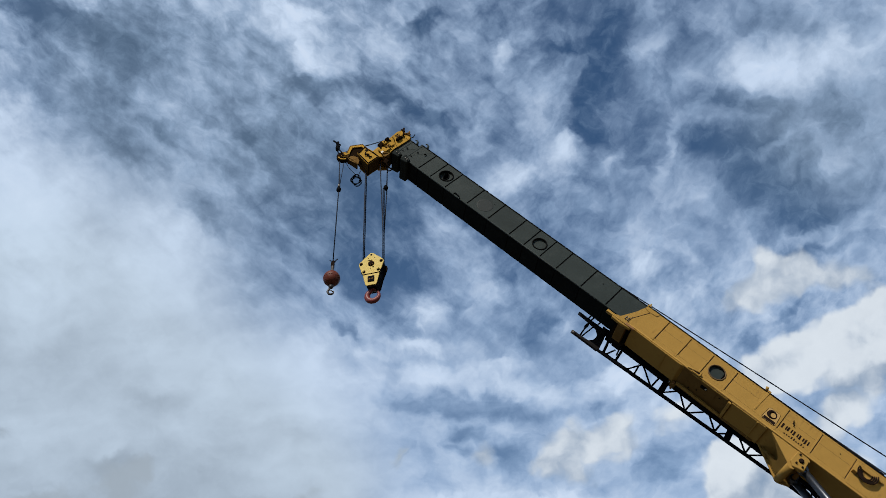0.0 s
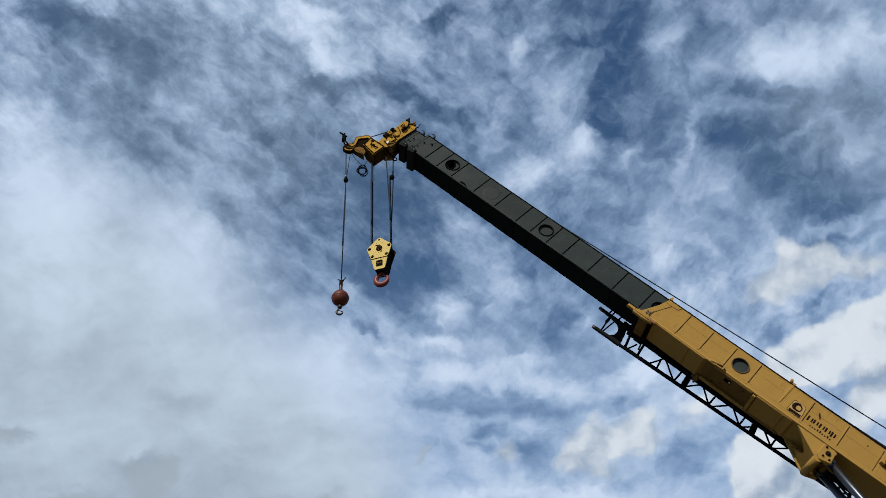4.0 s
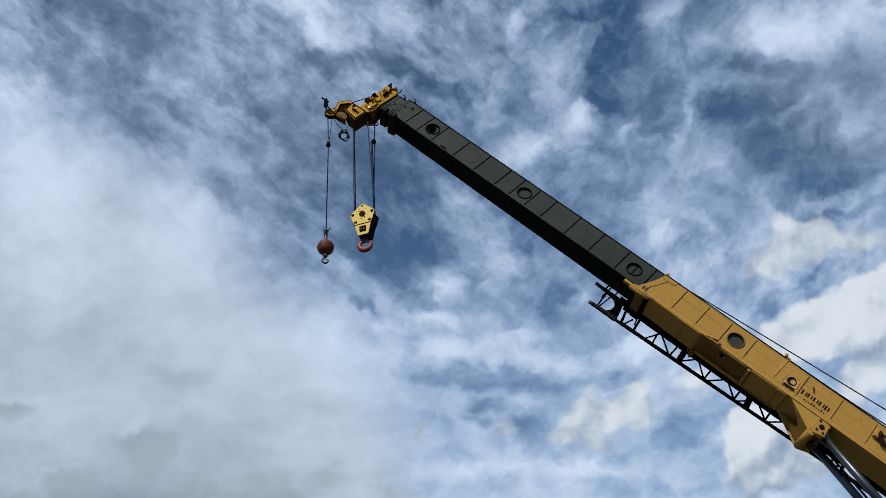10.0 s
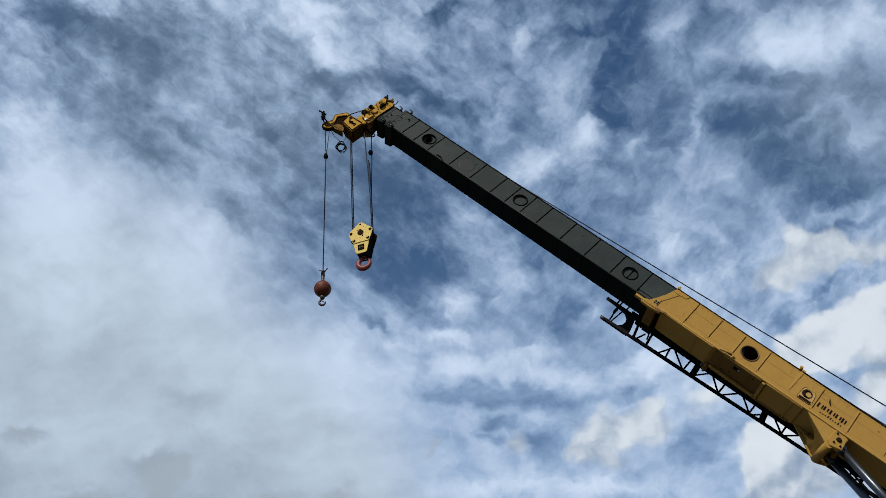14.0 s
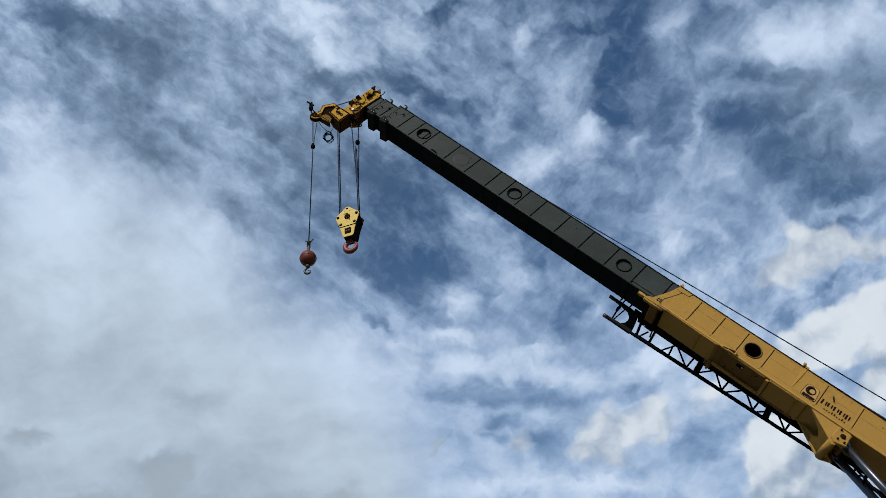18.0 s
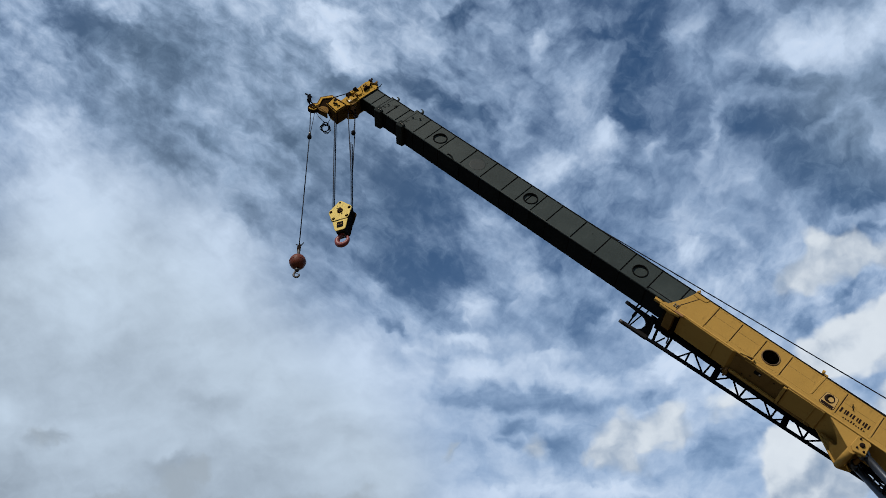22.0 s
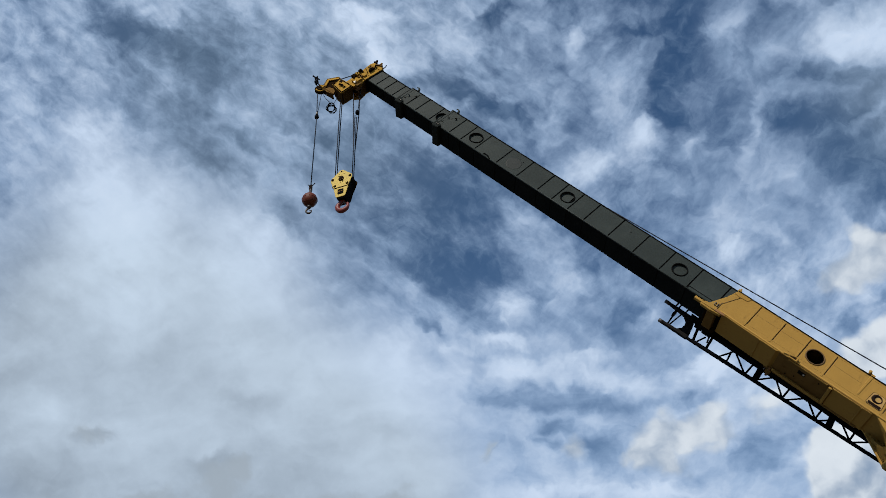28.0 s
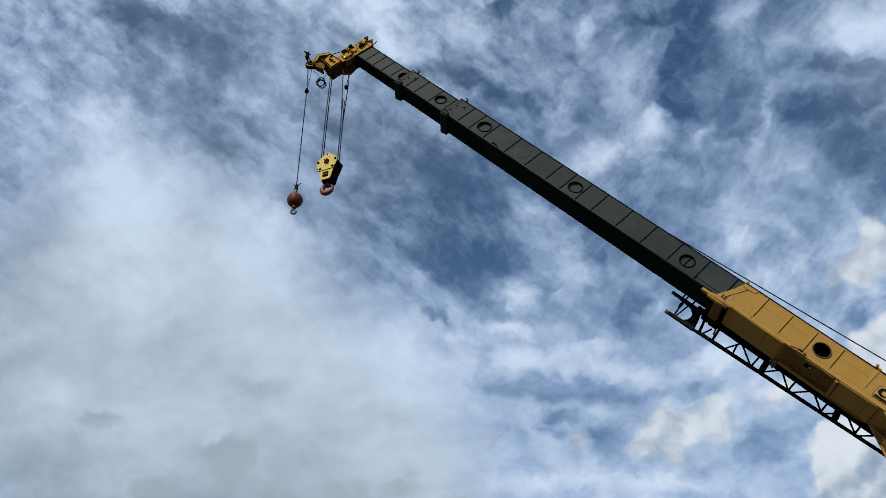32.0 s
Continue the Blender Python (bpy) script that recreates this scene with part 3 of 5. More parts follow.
def shell(parent, x0, x1, low, high, near, far, mat, thick=0.014, slide=None, seams=()):
    """Top, bottom and far plates of a box section; a sliding bottom is welded up in lengths between the seams."""
    part("top_plate", box(x0, x1, far, near + 0.006, high, high + thick), mat, parent)
    part("far_plate", box(x0, x1, far, far + thick, low, high), mat, parent)
    part("top_edge", box(x0, x1, near + 0.0062, near + 0.012, high - 0.004, high + thick + 0.002, 0.001), SEAM, parent)
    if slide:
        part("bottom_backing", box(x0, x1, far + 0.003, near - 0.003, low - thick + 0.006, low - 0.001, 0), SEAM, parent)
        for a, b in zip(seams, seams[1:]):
            # bottom plates carry painted shade; the sides keep the plain grey
            part("bottom_panel", box(a + 0.010, b - 0.010, far, near + 0.004, low - thick, low - thick + 0.0055, 0.001), slide, parent, "sliding plate coloured near black for underside shade")
    else:
        part("bottom_plate", box(x0, x1, far, near + 0.004, low - thick, low), mat, parent)
    part("lower_corner", tube([(x0, near - 0.008, low - 0.002), (x1, near - 0.008, low - 0.002)], 0.016, 8), mat, parent)


def collar(parent, x, low, high, near, far, mat, lines=True):
    """The thickened end of a section with its wear-pad housing, hooks and pad bolts."""
    outline = [(x - 0.20, low - 0.09), (x - 0.03, low - 0.115), (x, low - 0.08), (x, low + 0.10), (x - 0.20, low + 0.03)]
    part("pad_housing", prism(outline, far - 0.03, near + 0.038, 0.012), DULL_GREY, parent, "dull dark grey slide pad housing")
    part("end_frame", join(box(x - 0.06, x, far - 0.02, near + 0.02, high - 0.01, high + 0.016), box(x - 0.06, x, near - 0.01, near + 0.010, low, high), box(x - 0.06, x, far - 0.010, far + 0.01, low, high)), mat, parent)
    for i in range(2):
        part("pad_bolt", lathe([(0.014, 0), (0.014, 0.02), (0.006, 0.024)], 10, "Y", (x - 0.15 + 0.06 * i, near + 0.038, low - 0.02)), STEEL, parent)
    # cable hook on the top edge
    hook = tube([(x - 0.16, near - 0.02, high), (x - 0.15, near - 0.02, high + 0.06), (x - 0.12, near - 0.02, high + 0.11), (x - 0.07, near - 0.02, high + 0.135), (x - 0.03, near - 0.02, high + 0.12)], [0.036, 0.032, 0.024, 0.016, 0.008], 8)
    part("cable_hook", hook, mat, parent)
    if lines:
        flare = bmesh.new()
        face = [flare.verts.new(p) for p in ((x - 0.36, near + 0.002, high - 0.01), (x - 0.06, near + 0.002, high - 0.01), (x - 0.06, near + 0.004, low + 0.14))]
        root = [flare.verts.new(p) for p in ((x - 0.36, near, high - 0.01), (x - 0.06, near, high - 0.01), (x - 0.06, near, low + 0.14))]
        flare.faces.new(face), flare.faces.new(root[::-1])
        for i in range(3):
            flare.faces.new((face[i], root[i], root[(i + 1) % 3], face[(i + 1) % 3]))
        bmesh.ops.recalc_face_normals(flare, faces=flare.faces)
        part("end_flare", flare, mat, parent)
        part("weld_bar", box(x - 0.14, x - 0.07, near, near + 0.008, low + 0.150, low + 0.166, 0.002), SEAM, parent)
        part("stop_lug", tube([(x - 0.30, near - 0.01, high - 0.16), (x - 0.30, near + 0.028, high - 0.165), (x - 0.28, near + 0.034, high - 0.20)], 0.013, 8), SEAM, parent)
        part("stop_lug", tube([(x - 0.13, near - 0.01, high - 0.24), (x - 0.13, near + 0.026, high - 0.245), (x - 0.12, near + 0.030, high - 0.275)], 0.011, 8), SEAM, parent)


def build_base_section():
    base = section("base_section", "yellow painted base section of the boom with welded side plates")
    base.matrix_basis = IN_CRANE @ BOOM
    seams = [-10.3, -9.4, -8.5, -7.6, -6.8, -6.0, -5.25, -4.544, -3.88, -3.202, -2.10, -1.571, -1.054, -0.526]
    plates(base, seams, 0.09, TALL - 0.04, 0.0, -WIDE, YELLOW, YELLOW_SEAM, [(-1.805, 0.315, 0.165)], gap=0.016)
    part("lower_band", box(-10.3, -0.526, -0.014, 0.0, 0.0, 0.089, 0.002), YELLOW, base)
    part("upper_band", box(-10.3, -0.526, -0.014, 0.0, TALL - 0.039, TALL, 0.002), YELLOW, base)
    mouth = [(-0.518, 0.0), (0.27, 0.0), (0.23, 0.08), (0.09, 0.37), (0.03, 0.56), (0.0, TALL), (-0.518, TALL)]
    part("mouth_plate", prism(mouth, -0.014, 0.0), YELLOW, base)
    part("mouth_plate", prism(mouth, -WIDE, -WIDE + 0.014), YELLOW, base)
    shell(base, -10.3, 0.0, 0.0, TALL, 0.0, -WIDE, YELLOW)
    part("bottom_lip", box(0.0, 0.26, -WIDE, 0.004, -0.014, 0.0), YELLOW, base)
    # raised band round the mouth
    part("mouth_band", prism([(-0.26, 0.55), (-0.08, 0.53), (0.02, 0.55), (0.0, 0.64), (-0.30, 0.64)], 0.0, 0.012), YELLOW, base)
    part("band_edge", tube([(0.114, 0.002, 0.035), (0.05, 0.002, 0.188), (-0.17, 0.002, 0.645)], 0.007, 6), YELLOW_SEAM, base)
    part("edge_bar", box(0.064, 0.076, 0.0, 0.010, 0.0, 0.187, 0.002), YELLOW_SEAM, base)
    part("rail_lip", tube([(0.52, 0.012, -0.065), (-0.10, 0.012, -0.08)], 0.014, 6), YELLOW, base)
    part("pad_rail", prism([(-0.06, -0.10), (0.16, -0.13), (0.36, -0.12), (0.40, -0.05), (0.30, 0.015), (0.20, 0.02), (-0.06, -0.02)], -0.06, 0.012, 0.008), YELLOW, base)
    part("pad_rail", prism([(-0.06, -0.10), (0.10, -0.12), (0.20, -0.10), (0.20, -0.02), (-0.06, -0.02)], -WIDE - 0.02, -WIDE + 0.05, 0.008), GREASE_SHADE, base)
    part("mouth_sill", box(0.02, 0.20, -WIDE + 0.05, -0.065, -0.12, -0.014, 0.008), BROWN_PAINT, base)
    part("sill_pad", box(0.20, 0.26, -WIDE + 0.08, -0.09, -0.08, -0.014, 0.006), GREASE_SHADE, base)
    part("pad_block", box(-0.12, 0.08, -0.02, 0.03, -0.085, -0.035, 0.006), RUBBED, base, "rust-brown worn slide pad")
    part("pad_block", box(0.36, 0.53, -0.05, 0.015, -0.085, -0.02, 0.008), YELLOW, base)
    for i in range(4):
        part("pad_bolt", lathe([(0.016, 0), (0.016, 0.02), (0.007, 0.026)], 10, "Y", (0.10 + 0.055 * (i % 2), 0.0, 0.045 + 0.05 * (i // 2))), STEEL, base)
    part("top_lug", join(box(-0.05, 0.02, -0.06, 0.0, TALL, TALL + 0.06), box(-0.03, 0.0, -0.06, 0.0, TALL + 0.05, TALL + 0.10)), YELLOW, base)
    part("top_lug", join(box(-2.77, -2.70, -0.10, 0.0, TALL, TALL + 0.07), tube([(-2.68, -0.06, TALL + 0.06), (-2.66, 0.02, TALL + 0.09)], 0.03, 10)), YELLOW, base)
    part("lug_stiffener", prism([(-2.725, 0.14), (-2.695, 0.14), (-2.70, TALL), (-2.76, TALL)], 0.0, 0.010), YELLOW, base)
    # edge rail along the top and the long fold line
    for x0, x1 in ((-4.5, -3.9), (-3.85, -3.22), (-2.66, -2.12), (-1.56, -1.07), (-1.04, -0.54)):
        part("fold_line", box(x0, x1, 0.0, 0.002, 0.40, 0.4025, 0), YELLOW_SEAM, base)
    for x in (-3.88, -3.202, -2.10, -1.571, -1.054, -0.526):
        part("weld_rib", box(x + 0.012, x + 0.045, -0.002, 0.006, 0.03, TALL - 0.02, 0.002), YELLOW, base)
    # plain badge and bars where the maker's lettering stands
    badge = [(-2.91, 0.10), (-3.12, 0.10), (-3.15, 0.13), (-3.13, 0.36), (-3.10, 0.39), (-2.93, 0.39), (-2.90, 0.36), (-2.88, 0.13)]
    part("badge_edge", prism([(-3.015 + (x + 3.015) * 1.07, 0.245 + (z - 0.245) * 1.06) for x, z in badge], 0.0, 0.003, 0), DECAL, base)
    part("badge", prism(badge, 0.0, 0.006, 0), BADGE, base, "square pale yellow badge with a dark ring")
    part("badge_ring", tube([(-3.015 + 0.074 * math.cos(t), 0.004, 0.280 + 0.074 * math.sin(t)) for t in (2 * math.pi * i / 28 for i in range(28))], [0.022 + 0.012 * math.cos(2 * math.pi * i / 28) for i in range(28)], 6, True), DECAL, base)
    part("badge_bar", prism([(-3.125, 0.105), (-2.905, 0.105), (-2.90, 0.168), (-3.135, 0.168)], 0.006, 0.009, 0), DECAL, base)
    for i, wide in enumerate((0.105, 0.095, 0.100, 0.100, 0.085)):
        x = -3.235 - 0.115 * i
        tall = 0.012 if i in (0, 4) else 0.0
        part("letter_bar", box(x - 0.034, x, 0.0, 0.003, 0.184 - tall, 0.287, 0), DECAL, base, "dark plain lettering bar")
        part("letter_bar", box(x - wide, x - wide + 0.026, 0.0, 0.003, 0.194 - tall, 0.280, 0), DECAL, base, "dark plain lettering bar")
    for i in range(9):
        x = -3.335 - 0.048 * i
        part("letter_bar", box(x - 0.024, x, 0.0, 0.003, 0.088, 0.116 + 0.026 * (i in (3, 4, 7)), 0), DECAL, base)
    part("small_handle", tube([(-3.36, 0.0, 0.46), (-3.36, 0.03, 0.45), (-3.38, 0.03, 0.38), (-3.41, 0.03, 0.36), (-3.41, 0.0, 0.36)], 0.009, 8), DECAL, base)
    # latch near the lower edge
    part("latch", join(box(-1.62, -1.45, 0.0, 0.04, -0.040, -0.015), box(-1.62, -1.59, 0.0, 0.06, -0.05, 0.045), tube([(-1.34, 0.02, 0.0), (-1.60, 0.03, 0.045)], 0.012, 8)), YELLOW, base)
    part("latch_plate", box(-1.585, -1.46, 0.0, 0.025, -0.012, 0.035, 0.004), DECAL, base)
    # underside: ribs, step and cable tray
    part("worn_floor", box(-3.05, -1.29, -WIDE + 0.01, -0.006, -0.030, -0.012, 0.003), BROWN_PAINT, base, "brown floor plate")
    part("tray", box(-3.0, -1.30, -WIDE - 0.01, -WIDE + 0.06, -0.055, -0.014), BROWN_PAINT, base)
    # dark sheet stands in for the shaded opening, pale box for sky through it
    part("tray_window", box(-1.86, -1.72, -0.22, -0.12, -0.040, -0.029, 0), SEAM, base)
    part("window_gap", box(-1.85, -1.815, -0.19, -0.155, -0.044, -0.039, 0), PALE, base)
    part("jib_clamp", join(box(-1.33, -1.23, -WIDE - 0.05, -WIDE + 0.05, -0.12, 0.0), box(-1.42, -1.16, -WIDE - 0.02, -WIDE + 0.02, -0.05, -0.01)), BROWN_PAINT, base, "greasy brown clamp holding the stowed jib")
    part("clamp_pin", tube([(-1.28, -WIDE - 0.14, -0.09), (-1.28, -WIDE + 0.09, -0.09)], 0.024, 10), RUBBED, base)
    part("clamp_bolt", tube([(-1.20, -WIDE - 0.04, -0.09), (-1.20, -WIDE - 0.04, 0.02)], 0.016, 8), STEEL, base)
    # thin dark sheet for the grease and shade in the gap behind the sill
    part("belly_gap", box(-0.068, 0.018, -WIDE + 0.03, -0.03, -0.022, -0.0145, 0), GREASE_SHADE, base)
    part("grease_pipe", tube([(-0.04, -0.10, -0.03), (-0.02, -0.30, -0.045), (-0.05, -0.52, -0.03)], 0.010, 6), BLACK, base)
    # deep rails either side of the open belly, with the front belly plate stepped below it
    part("belly_plate", prism([(-0.07, -0.013), (-0.07, -0.034), (-0.60, -0.042), (-1.22, -0.046), (-1.285, -0.013)], -WIDE + 0.012, -0.012, 0.004), YELLOW, base)
    part("belly_rib", box(-0.889, -0.871, -WIDE + 0.02, -0.014, -0.054, -0.030, 0.003), YELLOW, base)
    # thin brown sheet painted in place of the recess's shade
    part("belly_gap", prism([(-1.42, -0.0295), (-1.42, -0.034), (-1.29, -0.036), (-1.29, -0.0295)], -WIDE + 0.11, -0.075, 0), BROWN_PAINT, base)
    part("belly_rail", box(-2.28, -1.32, -WIDE + 0.06, -WIDE + 0.085, -0.085, -0.030, 0.004), YELLOW, base)
    part("rail_foot", box(-2.28, -1.32, -WIDE + 0.06, -WIDE + 0.12, -0.091, -0.084, 0.002), YELLOW, base)
    part("belly_bar", box(-2.345, -2.285, -WIDE + 0.05, -0.03, -0.078, -0.030, 0.006), YELLOW, base)
    part("floor_edge", box(-2.25, -1.48, -0.05, -0.02, -0.042, -0.030, 0.003), YELLOW, base)
    part("rear_belly_plate", prism([(-3.08, -0.029), (-3.08, -0.040), (-2.36, -0.052), (-2.35, -0.029)], -WIDE + 0.012, -0.012, 0.003), YELLOW, base)
    part("belly_rib", box(-2.90, -2.88, -WIDE + 0.03, -0.02, -0.056, -0.040, 0.003), YELLOW, base)
    part("hatch_plate", box(-2.04, -1.66, -0.26, -0.055, -0.0385, -0.0295, 0.003), BROWN_PAINT, base)
    for i, (x, y) in enumerate(((-1.55, -0.44), (-1.48, -0.30), (-2.12, -0.14), (-2.2, -0.42), (-1.7, -0.36))):
        part("floor_stud", lathe([(0.013, 0), (0.013, 0.012), (0.006, 0.016)], 8, "Z", (x, y, -0.046)), BROWN_PAINT if i % 2 else DECAL, base)
    # bracket for the lift cylinders
    gusset = [(-3.10, 0.0), (-3.18, -0.05), (-3.66, -0.40), (-3.78, -0.44), (-3.96, -0.36), (-3.98, -0.02), (-3.9, 0.0)]
    part("bracket_cheek", prism([(-3.16, -0.01), (-3.66, -0.36), (-3.92, -0.38), (-3.96, -0.05), (-3.90, -0.01)], -0.05, -0.02), YELLOW, base)
    part("bracket_cheek", prism(gusset, -WIDE, -WIDE + 0.03), YELLOW, base)
    trough = bmesh.new()
    rows_ = []
    for i in range(9):
        s = i / 8
        y = -0.05 - (WIDE - 0.10) * s
        cut = 0.42 * math.sin(math.pi * min(1.0, s * 1.1)) ** 0.7 if 0 < s < 0.95 else 0.0
        x0 = -3.17 - cut * 0.85
        rows_.append([trough.verts.new((x0 + (-3.70 - x0) * k / 3, y, -0.02 - (abs(x0) - 3.17 + (abs(-3.70 - x0)) * k / 3) * 0.70)) for k in range(4)])
    for a, b in zip(rows_, rows_[1:]):
        for k in range(3):
            trough.faces.new((a[k], a[k + 1], b[k + 1], b[k]))
    bmesh.ops.solidify(trough, geom=trough.faces[:], thickness=0.02)
    part("bracket_floor", trough, YELLOW, base)
    part("pin_housing", tube([(-3.74, 0.0, -0.37), (-3.74, -WIDE, -0.37)], 0.075, 16), YELLOW, base)
    part("pin_plate", prism([(-3.70, -0.04), (-3.94, -0.10), (-3.96, -0.34), (-3.76, -0.40), (-3.68, -0.32)], -0.03, 0.03, 0.01), YELLOW, base)
    for i, (x, z) in enumerate(((-3.76, -0.10), (-3.78, -0.30), (-3.90, -0.30), (-3.83, -0.20))):
        r = 0.045 if i == 3 else 0.018
        part("plate_bolt", lathe([(r, 0), (r, 0.022), (r * 0.5, 0.03)], 12, "Y", (x, 0.03, z)), DECAL, base)
    part("cross_pin", tube([(-3.93, -0.03, -0.24), (-3.93, -WIDE, -0.24)], 0.045, 14), BROWN_PAINT, base)
    # coiled hose in its holder
    part("hose_holder", join(box(-5.06, -4.60, 0.0, 0.05, 0.46, 0.52), box(-4.64, -4.56, 0.0, 0.09, 0.30, 0.50)), YELLOW, base)
    for i in range(4):
        part("hose_loop", tube(arc(-4.80, 0.41, 0.09 + 0.030 * i, 150, 375, 0.05 + 0.012 * i), 0.013, 8), DECAL, base, "dark brown coiled hose")
    part("access_panel", box(-5.22, -4.58, 0.0, 0.006, 0.04, 0.27, 0.002), YELLOW, base)
    part("foot_pin", tube([(-10.2, 0.2, 0.2), (-10.2, -WIDE - 0.2, 0.2)], 0.11, 18), STEEL, base)
    part("drain_hole", lathe([(0.012, 0), (0.012, 0.004)], 10, "Y", (-4.28, 0.0, 0.48)), SEAM, base)
    return base


def build_jib(base):
    """The lattice extension stowed along the far side, below the base section."""
    ob = section("stowed_jib", "black lattice jib extension stowed alongside the base section")
    ob.matrix_basis = IN_CRANE @ BOOM
    top = lambda x: 0.02 + 0.030 * (-x)
    low = lambda x: -0.311 - 0.060 * x
    y = -0.90
    part("upper_chord", prism([(0.30, 0.06), (-6.5, top(-4.0)), (-6.5, top(-4.0) + 0.19), (0.55, top(0.5) + 0.20)], y - 0.06, y + 0.06), BLACK, ob)
    part("lower_chord", tube([(0.80, y, -0.352), (0.23, y, -0.328), (-6.5, y, low(-5.5))], 0.032, 10), BLACK, ob)
    part("lower_chord", tube([(0.3, y - 0.42, 0.0), (-6.5, y - 0.42, low(-5.5) + 0.30)], 0.030, 10), BLACK, ob)
    # lacing: from each lower node a strut and a long diagonal rise, and a steep one comes down to the next
    lower = [-0.32, -0.974, -1.75, -2.404, -3.06, -3.71, -4.37, -5.03, -5.68]
    upper = [-0.55, -1.413, -2.072, -2.73, -3.385, -4.04, -4.70, -5.36]
    for i, u in enumerate(upper):
        a, b = lower[i], lower[i + 1]
        part("diagonal", tube([(a - 0.06 - 0.12 * (i == 1), y, low(a)), (u, y, top(u) + 0.02)], 0.017, 8), BLACK, ob)
        part("diagonal", tube([(u - 0.04, y, top(u) + 0.02), (b, y, low(b))], 0.018, 8), BLACK, ob)
        part("strut", tube([(b, y, low(b)), (b, y, top(b) + 0.02)], 0.019, 8), BLACK, ob)
        part("side_lacing", tube([(a, y, low(a)), (b, y - 0.42, low(b) + 0.30)], 0.014, 6), BLACK, ob)
    part("strut", tube([(-0.514, y, 0.01), (-0.573, y, low(-0.573))], 0.018, 8), BLACK, ob)
    for x in (-1.135, -2.62):
        part("node_plate", prism([(x + 0.06, 0.09), (x - 0.06, 0.09), (x - 0.10, low(x)), (x, low(x) - 0.02), (x + 0.02, low(x))], y - 0.03, y + 0.03), BLACK, ob)
    # connecting ends of the jib: two sockets, a bowed web, rungs across to the boom
    part("end_socket", tube([(1.13, y, 0.134), (1.02, y, 0.131)], 0.040, 12), DARK_STEEL, ob)
    part("end_socket", tube([(0.95, y, -0.354), (0.85, y, -0.353)], 0.040, 12), DARK_STEEL, ob)
    part("end_rail", prism([(1.05, 0.155), (1.05, 0.112), (0.72, 0.085), (0.40, 0.03), (0.376, 0.17)], y - 0.035, y + 0.035), RAIL, ob)
    part("end_rail", prism([(0.90, -0.325), (0.90, -0.378), (0.30, -0.365), (0.30, -0.305), (0.56, -0.30)], y - 0.035, y + 0.035), RAIL, ob)
    part("end_web", prism([(0.66, 0.09), (0.40, 0.10), (0.347, -0.06), (0.28, -0.32), (0.60, -0.325), (0.508, -0.21), (0.50, -0.12), (0.528, -0.02)], y - 0.028, y + 0.02), RAIL, ob)
    part("end_brace", tube([(0.763, y, -0.33), (0.80, y, -0.10), (0.817, y, 0.09)], 0.017, 8), BLACK, ob)
    part("end_brace", tube([(0.731, y, -0.32), (0.70, y, 0.07)], 0.015, 8), BLACK, ob)
    part("end_clamp", box(0.79, 0.84, y - 0.04, y + 0.05, -0.07, 0.05), BLACK, ob)
    for x in (0.90, 0.83, 0.665):
        part("cross_rung", tube([(x, y, 0.14), (x - 0.07, -WIDE - 0.02, 0.10)], 0.016, 8), BLACK, ob)
    part("hanger", tube([(0.167, y, -0.31), (0.266, y, 0.02), (0.20, -WIDE, 0.04)], 0.028, 8), BLACK, ob)
    part("hanger", tube([(-0.118, y, -0.28), (-0.062, y, 0.06), (-0.10, -WIDE, 0.04)], 0.026, 8), BLACK, ob)
    part("hanger_brace", tube([(0.115, y, -0.29), (0.04, y, -0.06)], 0.018, 8), BLACK, ob)
    part("hanger_hook", tube([(0.01, y + 0.05, 0.08), (-0.03, y + 0.06, -0.06), (-0.066, y + 0.06, -0.19)], 0.016, 8), DARK_STEEL, ob)
    part("mount_block", join(box(0.18, 0.34, y + 0.03, -WIDE + 0.02, -0.03, 0.12), box(-0.02, 0.16, y + 0.05, -WIDE + 0.02, -0.06, 0.04)), BLACK, ob)
    return ob


def build_second_section():
    ob = section("second_section", "dark grey second boom section with round openings")
    low, high, near, far = 0.015, 0.625, -0.04, -0.592
    seams = [-3.6, -2.6, -0.5, 0.15, 0.79, 1.437, 2.082, 2.71, 3.348, 3.79, 4.22, 4.624, 5.229, 5.842, 6.504, 6.954, 7.316, 7.77]
    holes = [(6.72, 0.31, 0.160), (4.0, 0.30, 0.155), (1.13, 0.30, 0.155), (-1.72, 0.31, 0.24)]
    plates(ob, seams, low, high, near, far, GREY_PAINT, SEAM, holes)
    shell(ob, -3.6, 7.77, low, high, near, far, GREY_PAINT, slide=UNDERSIDE_SHADE, seams=seams)
    collar(ob, 7.80, low, high, near, far, GREY_PAINT)
    part("blind_cover", lathe([(0.185, 0), (0.182, 0.002), (0.165, 0.003)], 36, "Y", (5.53, near, 0.28)), COVER, ob)
    part("small_bracket", tube([(6.24, near + 0.0, 0.03), (6.22, near + 0.02, 0.055), (6.10, near + 0.02, 0.045), (6.03, near + 0.02, 0.0), (6.02, near, 0.0)], 0.011, 8), SEAM, ob)
    part("drain_hole", lathe([(0.012, 0), (0.012, 0.003)], 10, "Y", (5.40, near, 0.46)), SEAM, ob)
    part("edge_groove", join(box(0.10, 0.78, near, near + 0.006, 0.080, 0.094, 0), box(0.765, 0.78, near, near + 0.006, 0.03, 0.09, 0)), SEAM, ob)
    part("drain_hole", lathe([(0.012, 0), (0.012, 0.003)], 10, "Y", (2.42, near, 0.43)), SEAM, ob)
    return ob


